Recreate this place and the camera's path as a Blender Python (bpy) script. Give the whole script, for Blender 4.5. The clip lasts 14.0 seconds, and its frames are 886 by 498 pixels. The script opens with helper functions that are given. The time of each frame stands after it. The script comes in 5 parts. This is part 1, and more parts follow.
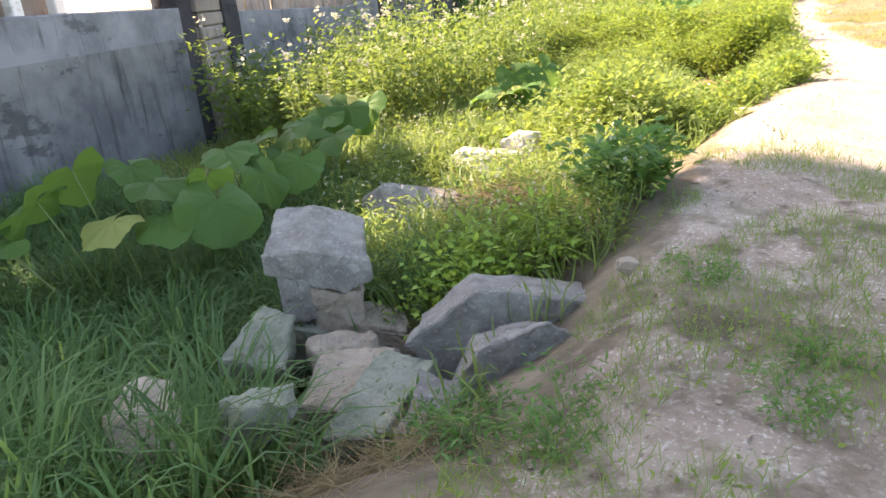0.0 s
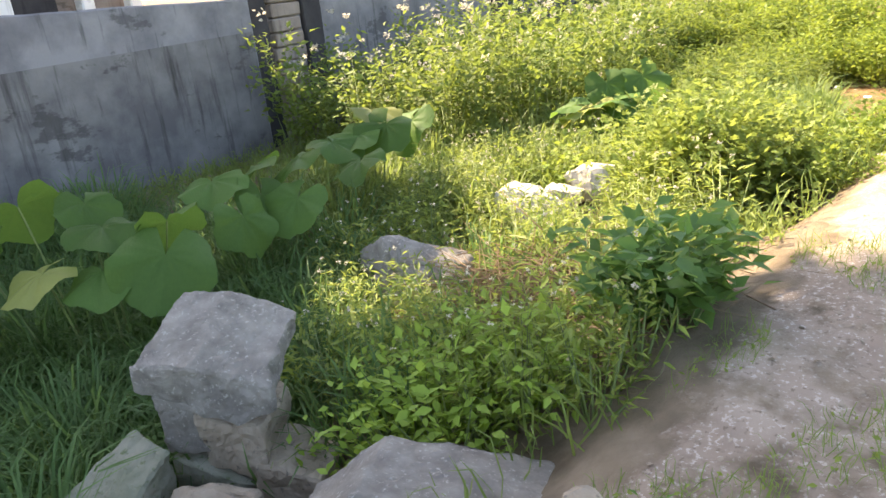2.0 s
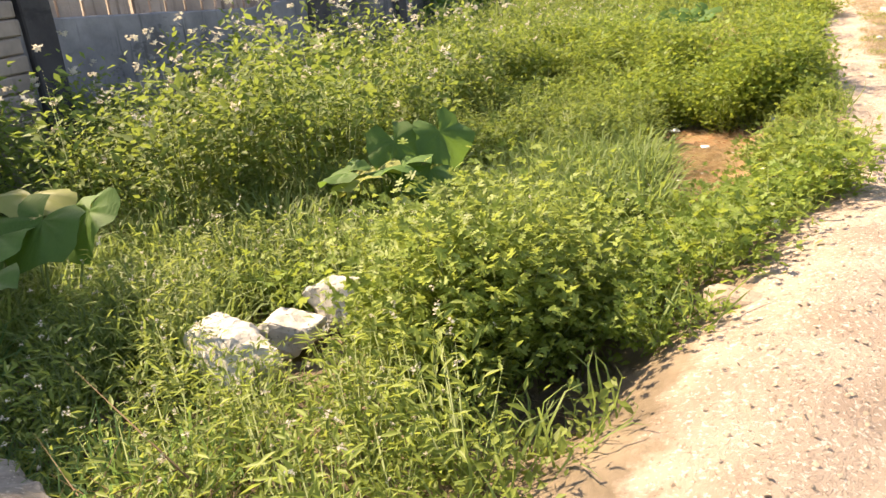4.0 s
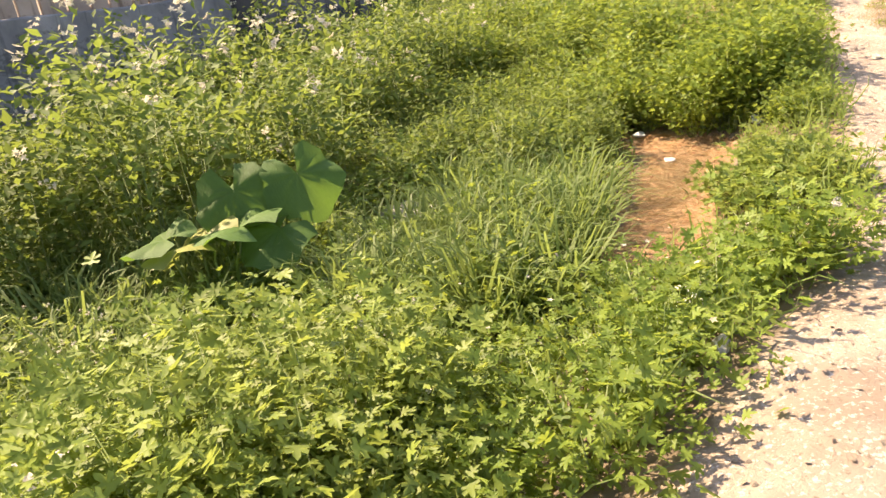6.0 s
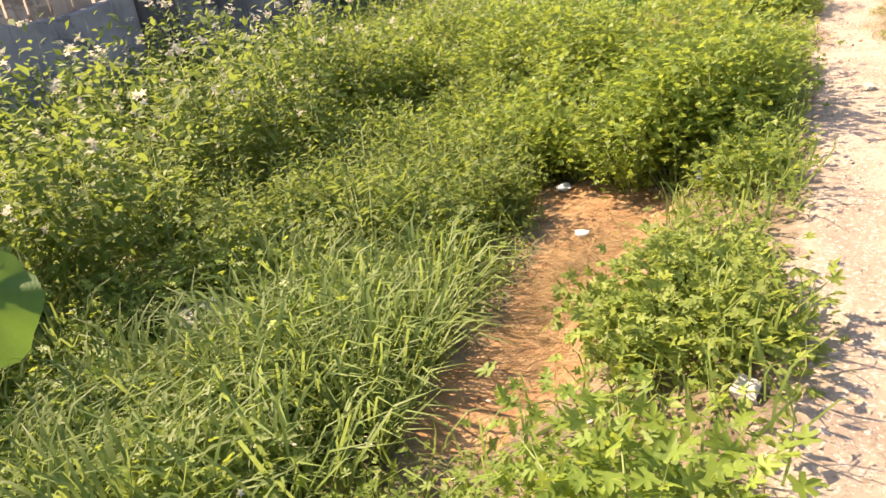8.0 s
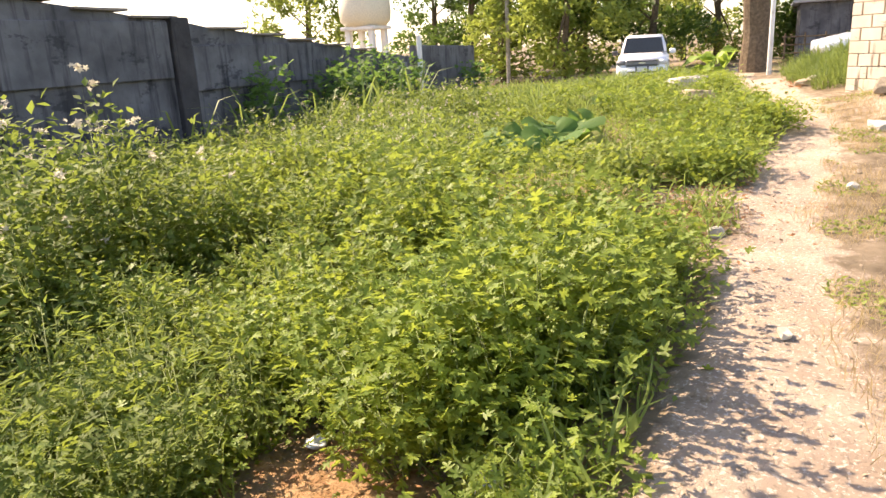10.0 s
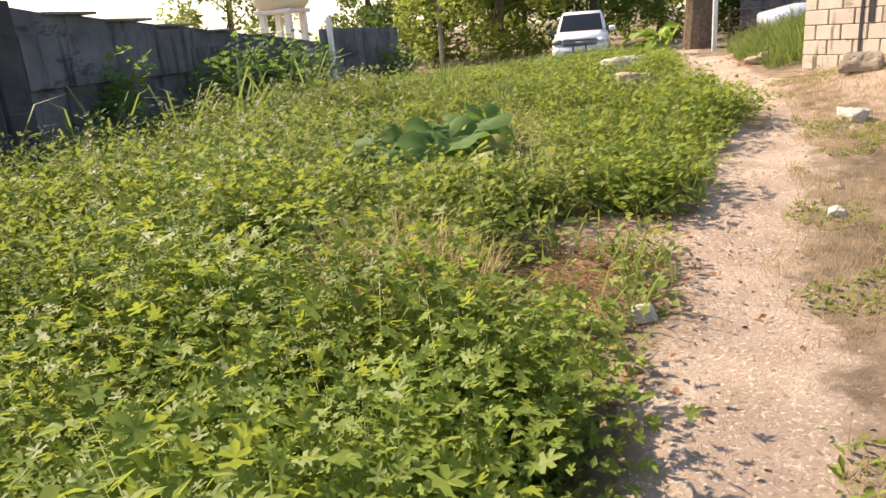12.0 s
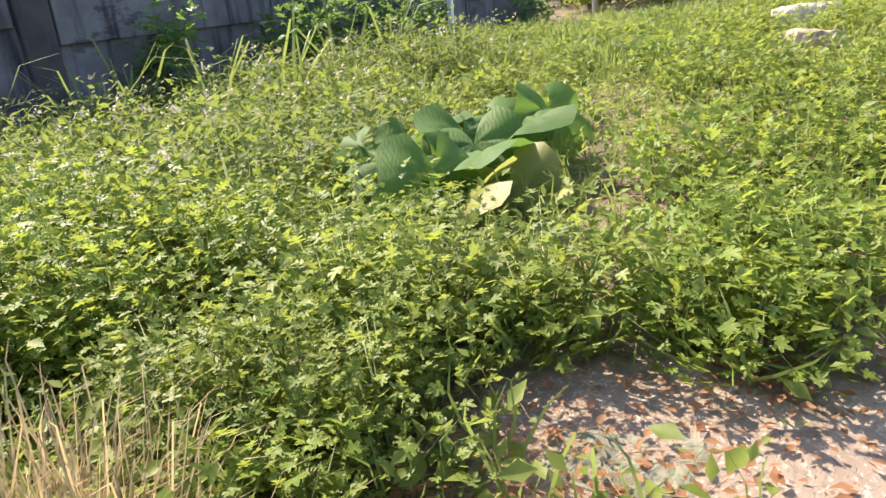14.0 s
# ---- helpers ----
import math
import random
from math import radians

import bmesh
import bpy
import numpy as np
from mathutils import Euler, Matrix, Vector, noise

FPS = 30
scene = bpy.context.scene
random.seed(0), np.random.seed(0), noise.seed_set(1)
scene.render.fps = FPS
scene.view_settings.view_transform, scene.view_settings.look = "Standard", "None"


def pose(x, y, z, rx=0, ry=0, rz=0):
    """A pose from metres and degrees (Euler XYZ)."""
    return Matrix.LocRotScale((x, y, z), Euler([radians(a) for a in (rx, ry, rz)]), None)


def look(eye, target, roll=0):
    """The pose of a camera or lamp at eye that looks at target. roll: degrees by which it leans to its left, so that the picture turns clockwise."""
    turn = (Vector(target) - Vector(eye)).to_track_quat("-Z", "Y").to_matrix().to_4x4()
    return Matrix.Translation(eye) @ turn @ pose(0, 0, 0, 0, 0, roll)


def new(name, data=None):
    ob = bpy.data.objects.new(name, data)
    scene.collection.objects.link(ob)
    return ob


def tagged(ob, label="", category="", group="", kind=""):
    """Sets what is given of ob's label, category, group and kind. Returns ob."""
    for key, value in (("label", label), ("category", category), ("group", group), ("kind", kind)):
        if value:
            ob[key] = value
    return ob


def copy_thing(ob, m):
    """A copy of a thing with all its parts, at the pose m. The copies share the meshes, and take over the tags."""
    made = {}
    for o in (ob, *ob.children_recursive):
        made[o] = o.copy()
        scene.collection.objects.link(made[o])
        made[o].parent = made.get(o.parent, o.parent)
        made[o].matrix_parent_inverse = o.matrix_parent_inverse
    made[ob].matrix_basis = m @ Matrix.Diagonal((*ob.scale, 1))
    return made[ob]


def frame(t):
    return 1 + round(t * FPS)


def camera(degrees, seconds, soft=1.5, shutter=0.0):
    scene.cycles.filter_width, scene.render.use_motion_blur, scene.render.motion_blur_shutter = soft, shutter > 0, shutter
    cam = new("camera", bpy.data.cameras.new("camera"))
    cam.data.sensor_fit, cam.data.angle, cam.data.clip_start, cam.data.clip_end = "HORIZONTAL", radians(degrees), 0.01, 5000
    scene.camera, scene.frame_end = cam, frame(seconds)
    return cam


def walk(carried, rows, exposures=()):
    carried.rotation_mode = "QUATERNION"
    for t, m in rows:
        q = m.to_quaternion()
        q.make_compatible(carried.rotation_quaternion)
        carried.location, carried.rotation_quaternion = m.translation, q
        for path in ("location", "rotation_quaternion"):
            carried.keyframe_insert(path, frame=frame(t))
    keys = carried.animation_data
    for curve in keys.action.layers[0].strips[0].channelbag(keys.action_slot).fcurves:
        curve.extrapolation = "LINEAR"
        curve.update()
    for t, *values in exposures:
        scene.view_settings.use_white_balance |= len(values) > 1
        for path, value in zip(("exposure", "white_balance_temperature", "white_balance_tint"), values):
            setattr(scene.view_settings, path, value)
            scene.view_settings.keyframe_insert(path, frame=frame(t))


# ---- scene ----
cam = camera(63.8, 14.0, 1.5)
PATH = [
    (0, (-0.218, -0.23, 1.65), (-0.097, 1.635, 0.936), -5.5),
    (0.5, (0.03, 0.126, 1.711), (-0.032, 2.009, 1.04), -3.0),
    (1, (0.259, 0.583, 1.671), (0.094, 2.418, 0.893), -2.6),
    (1.5, (0.516, 0.903, 1.718), (0.29, 2.754, 0.993), -5.1),
    (2, (0.82, 1.299, 1.717), (0.553, 3.14, 0.983), -5.8),
    (2.5, (1.085, 1.828, 1.756), (0.949, 3.654, 0.951), -4.9),
    (3, (1.21, 2.38, 1.751), (1.134, 4.262, 1.08), -1.8),
    (3.5, (1.484, 2.965, 1.715), (1.37, 4.835, 1.014), -2.3),
    (4, (1.9, 3.534, 1.777), (1.964, 5.387, 1.028), -3.7),
    (4.2, (2.083, 3.731, 1.815), (2.208, 5.597, 1.105), -3.1),
    (6.5, (3.401, 5.748, 1.71), (3.411, 7.571, 0.886), -7.3),
    (7, (3.767, 6.185, 1.683), (3.868, 8.025, 0.908), -6.3),
    (7.5, (4.147, 6.637, 1.663), (4.157, 8.455, 0.829), -5.1),
    (8, (4.633, 7.137, 1.6), (4.575, 8.966, 0.793), -7.9),
    (8.5, (5.086, 7.701, 1.499), (4.957, 9.554, 0.758), -2.3),
    (9, (5.712, 8.414, 1.553), (5.634, 10.282, 0.841), -2.9),
    (9.2, (5.917, 8.68, 1.551), (5.877, 10.607, 1.016), -4.0),
    (11.3, (6.862, 10.928, 1.384), (6.961, 12.84, 0.805), -1.0),
    (11.5, (7.013, 11.155, 1.401), (7.154, 13.053, 0.786), -3.1),
    (12, (7.358, 11.75, 1.412), (7.48, 13.657, 0.823), -4.6),
    (12.5, (7.638, 12.392, 1.353), (7.549, 14.299, 0.756), -0.6),
    (13, (7.967, 13.014, 1.301), (7.844, 14.889, 0.617), -4.1),
    (13.5, (8.203, 13.559, 1.319), (7.892, 15.419, 0.652), -2.8),
    (14, (8.49, 14.363, 1.34), (8.164, 16.209, 0.641), -5.1),
]
walk(cam, [(t, look(eye, target, roll)) for t, eye, target, roll in PATH],
     exposures=[(0, 2.15, 7500, 18), (2.5, 2.05, 7800, 18), (4, 1.5, 7900, 20), (9, 1.55, 7800, 22), (11.5, 1.0, 7300, 22), (12.3, 0.9, 7300, 22), (13.5, 1.35, 7300, 20), (14, 1.4, 6600, 20)])

# ---------- world, sun, exposure ----------
# The plan runs along the boundary wall: s along it, w away from it, z up.
BASE = Matrix.Rotation(math.atan2(0.908, 0.418), 4, "Z")
SUN_S, SUN_W, SUN_UP = 0.30, -0.95, 0.93


def at(s, w, z=0.0):
    return BASE @ Vector((s, -w, z))


def place(s, w, z=0.0, yaw=0.0, size=1.0):
    return BASE @ pose(s, -w, z, 0, 0, yaw) @ Matrix.Diagonal((size, size, size, 1))


sun_way = (BASE.to_3x3() @ Vector((SUN_S, -SUN_W, SUN_UP))).normalized()
sun = new("sun", bpy.data.lights.new("sun", "SUN"))
sun.data.energy, sun.data.angle, sun.data.color = 5.0, radians(0.6), (1.0, 0.90, 0.72)
sun.rotation_euler = sun_way.to_track_quat("Z", "Y").to_euler()
world = bpy.data.worlds.new("sky")
world.use_nodes = True
scene.world = world
sky = world.node_tree.nodes.new("ShaderNodeTexSky")
sky.sky_type, sky.sun_disc = "NISHITA", False
sky.sun_elevation = math.asin(sun_way.z)
sky.sun_rotation = math.atan2(sun_way.x, sun_way.y)
world.node_tree.links.new(sky.outputs[0], world.node_tree.nodes["Background"].inputs[0])
world.node_tree.nodes["Background"].inputs[1].default_value = 0.15


# ---------- materials ----------
def material(name):
    m = bpy.data.materials.new(name)
    m.use_nodes = True
    nt = m.node_tree
    return m, nt, nt.nodes["Principled BSDF"]


def mix_rgb(nt, fac, a, b, mode="MIX"):
    n = nt.nodes.new("ShaderNodeMix")
    n.data_type, n.blend_type = "RGBA", mode
    for i, v in ((0, fac), (6, a), (7, b)):
        if hasattr(v, "is_linked"):
            nt.links.new(v, n.inputs[i])
        else:
            n.inputs[i].default_value = v if i == 0 else (*v, 1)
    return n.outputs[2]


def noise_tex(nt, scale, detail=4, rough=0.6, stretch=None):
    n = nt.nodes.new("ShaderNodeTexNoise")
    n.inputs["Scale"].default_value, n.inputs["Detail"].default_value, n.inputs["Roughness"].default_value = scale, detail, rough
    c = nt.nodes.new("ShaderNodeTexCoord")
    src = c.outputs["Object"]
    if stretch:
        mp = nt.nodes.new("ShaderNodeMapping")
        mp.inputs["Scale"].default_value = stretch
        nt.links.new(src, mp.inputs[0])
        src = mp.outputs[0]
    nt.links.new(src, n.inputs["Vector"])
    return n.outputs["Fac"]


def ramp(nt, fac, lo, hi):
    n = nt.nodes.new("ShaderNodeMapRange")
    n.inputs[1].default_value, n.inputs[2].default_value = lo, hi
    nt.links.new(fac, n.inputs[0])
    return n.outputs[0]


def relief(nt, bsdf, fac, strength, distance):
    b = nt.nodes.new("ShaderNodeBump")
    b.inputs["Strength"].default_value, b.inputs["Distance"].default_value = strength, distance
    nt.links.new(fac, b.inputs["Height"])
    nt.links.new(b.outputs[0], bsdf.inputs["Normal"])


def leaf_mat(name, dark, light, glow, gloss=0.5, veins=0.0):
    """Leaf that lets some sun through; each leaf differs a little."""
    m, nt, b = material(name)
    g = nt.nodes.new("ShaderNodeNewGeometry")
    o = nt.nodes.new("ShaderNodeObjectInfo")
    c = mix_rgb(nt, g.outputs["Random Per Island"], dark, light)
    c = mix_rgb(nt, ramp(nt, noise_tex(nt, 30), 0.35, 0.7), c, mix_rgb(nt, 0.55, c, light), "MIX")
    h = nt.nodes.new("ShaderNodeHueSaturation")
    mr = nt.nodes.new("ShaderNodeMapRange")
    mr.inputs[3].default_value, mr.inputs[4].default_value = 0.8, 1.2
    nt.links.new(o.outputs["Random"], mr.inputs[0])
    nt.links.new(mr.outputs[0], h.inputs["Value"])
    nt.links.new(c, h.inputs["Color"])
    nt.links.new(h.outputs[0], b.inputs["Base Color"])
    b.inputs["Roughness"].default_value = gloss
    b.inputs["Specular IOR Level"].default_value = 0.22
    t = nt.nodes.new("ShaderNodeBsdfTranslucent")
    tc = mix_rgb(nt, 0.6, h.outputs[0], glow)
    nt.links.new(tc, t.inputs[0])
    if veins:
        v = nt.nodes.new("ShaderNodeTexWave")
        v.inputs["Scale"].default_value, v.inputs["Distortion"].default_value = 9, 6
        relief(nt, b, v.outputs["Fac"], veins, 0.02)
    mx = nt.nodes.new("ShaderNodeMixShader")
    mx.inputs[0].default_value = 0.42
    nt.links.new(b.outputs[0], mx.inputs[1])
    nt.links.new(t.outputs[0], mx.inputs[2])
    nt.links.new(mx.outputs[0], nt.nodes["Material Output"].inputs[0])
    return m


def rock_mat(name, a, b_, spot, scale=6.0, bump=0.6):
    m, nt, b = material(name)
    c = mix_rgb(nt, ramp(nt, noise_tex(nt, scale, 6), 0.35, 0.68), a, b_)
    c = mix_rgb(nt, ramp(nt, noise_tex(nt, scale * 6, 4), 0.58, 0.7), c, spot)
    nt.links.new(c, b.inputs["Base Color"])
    b.inputs["Roughness"].default_value = 0.95
    b.inputs["Specular IOR Level"].default_value = 0.15
    relief(nt, b, noise_tex(nt, scale * 5, 10, 0.75), bump, 0.03)
    return m


def plain(name, colour, rough=0.5, metal=0.0, vary=0.12, scale=20.0, bump=0.0):
    m, nt, b = material(name)
    c = mix_rgb(nt, ramp(nt, noise_tex(nt, scale), 0.3, 0.7), tuple(v * (1 - vary) for v in colour), tuple(min(1, v * (1 + vary)) for v in colour))
    nt.links.new(c, b.inputs["Base Color"])
    b.inputs["Roughness"].default_value, b.inputs["Metallic"].default_value = rough, metal
    if bump:
        relief(nt, b, noise_tex(nt, scale * 4, 8), bump, 0.01)
    return m


def wall_mat(name, a, b_, stain, streak=0.5):
    """Old plaster or block: patches, rain streaks and dark algae."""
    m, nt, b = material(name)
    c = mix_rgb(nt, ramp(nt, noise_tex(nt, 1.6, 7), 0.36, 0.66), a, b_)
    c = mix_rgb(nt, ramp(nt, noise_tex(nt, 3.0, 6, 0.6, (2.2, 2.2, 0.22)), 0.62 - 0.15 * streak, 0.72), c, stain)
    c = mix_rgb(nt, ramp(nt, noise_tex(nt, 0.9, 5, 0.7, (1, 1, 2)), 0.58, 0.62), c, mix_rgb(nt, 0.6, c, stain))
    nt.links.new(c, b.inputs["Base Color"])
    b.inputs["Roughness"].default_value = 0.93
    b.inputs["Specular IOR Level"].default_value = 0.15
    relief(nt, b, noise_tex(nt, 28, 8, 0.7), 0.5, 0.02)
    return m


def ground_mat():
    m, nt, b = material("earth")
    bare = nt.nodes.new("ShaderNodeAttribute")
    bare.attribute_name = "bare"
    red = nt.nodes.new("ShaderNodeAttribute")
    red.attribute_name = "red"
    soil = mix_rgb(nt, ramp(nt, noise_tex(nt, 3, 6), 0.35, 0.65), (0.15, 0.115, 0.075), (0.30, 0.235, 0.16))
    sand = mix_rgb(nt, ramp(nt, noise_tex(nt, 2.2, 7), 0.35, 0.65), (0.33, 0.25, 0.185), (0.47, 0.375, 0.285))
    sand = mix_rgb(nt, ramp(nt, noise_tex(nt, 45, 4), 0.56, 0.62), sand, (0.58, 0.50, 0.41))
    sand = mix_rgb(nt, ramp(nt, noise_tex(nt, 32, 3), 0.60, 0.68), sand, (0.27, 0.21, 0.15))
    rusty = mix_rgb(nt, ramp(nt, noise_tex(nt, 9, 6), 0.35, 0.65), (0.28, 0.155, 0.075), (0.46, 0.29, 0.16))
    edge = nt.nodes.new("ShaderNodeMath")
    edge.operation = "ADD"
    nt.links.new(bare.outputs["Fac"], edge.inputs[0])
    nz = ramp(nt, noise_tex(nt, 5, 6), 0.2, 0.8)
    nt.links.new(nz, edge.inputs[1])
    f = ramp(nt, edge.outputs[0], 0.8, 1.1)
    c = mix_rgb(nt, f, soil, sand)
    edge2 = nt.nodes.new("ShaderNodeMath")
    edge2.operation = "ADD"
    nt.links.new(red.outputs["Fac"], edge2.inputs[0])
    nt.links.new(nz, edge2.inputs[1])
    c = mix_rgb(nt, ramp(nt, edge2.outputs[0], 0.85, 1.1), c, rusty)
    nt.links.new(c, b.inputs["Base Color"])
    b.inputs["Roughness"].default_value = 0.97
    b.inputs["Specular IOR Level"].default_value = 0.1
    relief(nt, b, noise_tex(nt, 24, 10, 0.75), 0.8, 0.04)
    return m


EARTH = ground_mat()
LEAF_LOBED = leaf_mat("lobed_leaf", (0.083, 0.144, 0.023), (0.209, 0.287, 0.048), (0.481, 0.552, 0.081))
LEAF_WEED = leaf_mat("weed_leaf", (0.075, 0.125, 0.026), (0.175, 0.235, 0.052), (0.33, 0.40, 0.07), 0.65)
LEAF_DARK = leaf_mat("shrub_leaf", (0.05, 0.12, 0.03), (0.11, 0.21, 0.05), (0.26, 0.42, 0.08))
LEAF_BRIGHT = leaf_mat("clover_leaf", (0.142, 0.23, 0.03), (0.255, 0.38, 0.06), (0.473, 0.60, 0.10))
LEAF_COVER = leaf_mat("cover_leaf", (0.114, 0.165, 0.03), (0.237, 0.30, 0.06), (0.435, 0.50, 0.10))
LEAF_GOURD = leaf_mat("gourd_leaf", (0.05, 0.115, 0.025), (0.11, 0.20, 0.045), (0.20, 0.33, 0.045), 0.62, 0.12)
LEAF_YELLOW = leaf_mat("fading_leaf", (0.22, 0.25, 0.06), (0.32, 0.33, 0.10), (0.45, 0.48, 0.10), 0.5)
LEAF_FAR = leaf_mat("tree_leaf", (0.03, 0.065, 0.014), (0.075, 0.13, 0.03), (0.18, 0.28, 0.05))
BLADE = leaf_mat("grass_blade", (0.077, 0.13, 0.028), (0.182, 0.245, 0.065), (0.352, 0.43, 0.10), 0.55)
BLADE_BLUE = leaf_mat("ditch_grass", (0.045, 0.105, 0.03), (0.11, 0.19, 0.06), (0.24, 0.38, 0.10), 0.5)
STRAW = leaf_mat("straw", (0.30, 0.21, 0.10), (0.50, 0.39, 0.22), (0.5, 0.4, 0.2), 0.7)
TWIG = leaf_mat("dry_twig", (0.16, 0.11, 0.065), (0.34, 0.25, 0.16), (0.2, 0.15, 0.1), 0.8)
DEADLEAF = leaf_mat("dead_leaf", (0.22, 0.10, 0.045), (0.44, 0.24, 0.12), (0.4, 0.2, 0.1), 0.7)
FLOWER = leaf_mat("white_flower", (0.46, 0.42, 0.31), (0.68, 0.62, 0.50), (0.6, 0.55, 0.42), 0.7)
STEM = plain("green_stem", (0.14, 0.19, 0.05), 0.6)
BARK = rock_mat("bark", (0.10, 0.075, 0.05), (0.2, 0.15, 0.10), (0.06, 0.05, 0.04), 9)
STONE_GREY = rock_mat("grey_concrete", (0.24, 0.215, 0.18), (0.40, 0.36, 0.30), (0.50, 0.46, 0.39), 7, 0.9)
STONE_TAN = rock_mat("tan_stone", (0.30, 0.235, 0.165), (0.46, 0.38, 0.28), (0.20, 0.17, 0.13), 5)
STONE_MOSSY = rock_mat("mossy_stone", (0.21, 0.22, 0.15), (0.35, 0.33, 0.25), (0.14, 0.17, 0.08), 5)
STONE_WHITE = rock_mat("white_rock", (0.42, 0.39, 0.33), (0.62, 0.58, 0.50), (0.26, 0.24, 0.19), 5)
PLASTER = wall_mat("grey_plaster", (0.15, 0.15, 0.16), (0.27, 0.268, 0.275), (0.07, 0.07, 0.07), 0.3)
DADO = wall_mat("damp_render", (0.115, 0.112, 0.115), (0.22, 0.215, 0.21), (0.05, 0.048, 0.045), 0.5)
BLOCKWORK = wall_mat("dark_blockwork", (0.095, 0.095, 0.10), (0.17, 0.17, 0.178), (0.035, 0.035, 0.04), 0.7)
BLOCKBROWN = wall_mat("brown_blockwork", (0.20, 0.165, 0.14), (0.33, 0.28, 0.24), (0.10, 0.085, 0.07), 0.4)
PIER_DARK = wall_mat("dark_pier", (0.045, 0.043, 0.045), (0.08, 0.075, 0.075), (0.03, 0.03, 0.03), 0.3)
BOARD = wall_mat("weathered_board", (0.24, 0.19, 0.16), (0.38, 0.31, 0.26), (0.12, 0.09, 0.07), 0.5)
CREAM = wall_mat("cream_blockwork", (0.52, 0.44, 0.35), (0.66, 0.57, 0.46), (0.18, 0.14, 0.11), 0.12)
WHITEWASH = wall_mat("whitewash", (0.70, 0.68, 0.62), (0.82, 0.80, 0.75), (0.5, 0.47, 0.42), 0.1)
TANKCREAM = plain("cream_tank", (0.66, 0.60, 0.45), 0.55)
CARWHITE = plain("white_paint", (0.80, 0.80, 0.80), 0.22, vary=0.02)
CARSILVER = plain("silver_paint", (0.62, 0.66, 0.72), 0.25, 0.3, vary=0.03)
DARKGREY = plain("dark_plastic", (0.045, 0.045, 0.05), 0.5)
GREY = plain("grey_plastic", (0.22, 0.22, 0.23), 0.45)
RUBBER = plain("tyre_rubber", (0.02, 0.02, 0.02), 0.85)
CHROME = plain("bright_metal", (0.7, 0.7, 0.72), 0.2, 1.0)
GLASS = plain("car_glass", (0.03, 0.04, 0.05), 0.06)
LAMPGLASS = plain("lamp_glass", (0.75, 0.77, 0.78), 0.12)
PLATE = plain("plate_white", (0.75, 0.75, 0.72), 0.4)
PLASTIC = plain("white_plastic_bag", (0.70, 0.72, 0.74), 0.35)
ROOFTIN = plain("grey_tin", (0.34, 0.34, 0.36), 0.6, 0.2, bump=0.2)


# ---------- mesh helpers ----------
def tri_mesh(name, v, f):
    """A mesh from an array of corners and an array of triangles."""
    v, f = np.asarray(v, np.float32), np.asarray(f, np.int32)
    me = bpy.data.meshes.new(name)
    me.vertices.add(len(v))
    me.vertices.foreach_set("co", v.ravel())
    me.loops.add(3 * len(f))
    me.loops.foreach_set("vertex_index", f.ravel())
    me.polygons.add(len(f))
    me.polygons.foreach_set("loop_start", np.arange(0, 3 * len(f), 3, dtype=np.int32))
    me.update(calc_edges=True)
    return me


def part(name, mesh, mat, parent=None, label=""):
    """One mesh object from a bmesh or a mesh, under a thing or a part."""
    if isinstance(mesh, bmesh.types.BMesh):
        me = bpy.data.meshes.new(name)
        mesh.to_mesh(me)
        mesh.free()
        mesh = me
    if not mesh.materials:
        mesh.materials.append(mat)
    ob = new(name, mesh)
    if parent:
        ob.parent = parent
    if label:
        tagged(ob, label)
    return ob


def turn(az, pitch, roll):
    ca, sa, cp, sp, cr, sr = np.cos(az), np.sin(az), np.cos(pitch), np.sin(pitch), np.cos(roll), np.sin(roll)
    o, i = np.zeros_like(ca), np.ones_like(ca)
    rz = np.stack([np.stack([ca, -sa, o], -1), np.stack([sa, ca, o], -1), np.stack([o, o, i], -1)], -2)
    rx = np.stack([np.stack([i, o, o], -1), np.stack([o, cp, -sp], -1), np.stack([o, sp, cp], -1)], -2)
    ry = np.stack([np.stack([cr, o, sr], -1), np.stack([o, i, o], -1), np.stack([-sr, o, cr], -1)], -2)
    return rz @ rx @ ry


def strew(shape, where, az, pitch, roll, size):
    """Copies of a small triangle shape joined into arrays of corners and triangles."""
    tv, tf = shape
    v = np.einsum("nij,kj->nki", turn(az, pitch, roll), tv) * np.asarray(size)[:, None, None] + where[:, None, :]
    f = tf[None] + (np.arange(len(where)) * len(tv))[:, None, None]
    return v.reshape(-1, 3), f.reshape(-1, 3)


def join(pieces):
    vs, fs, n = [], [], 0
    for v, f in pieces:
        vs.append(v)
        fs.append(f + n)
        n += len(v)
    return np.concatenate(vs), np.concatenate(fs)


def fan(points, centre):
    v = np.array([centre] + points, float)
    n = len(points)
    return v, np.array([(0, 1 + i, 1 + (i + 1) % n) for i in range(n)])


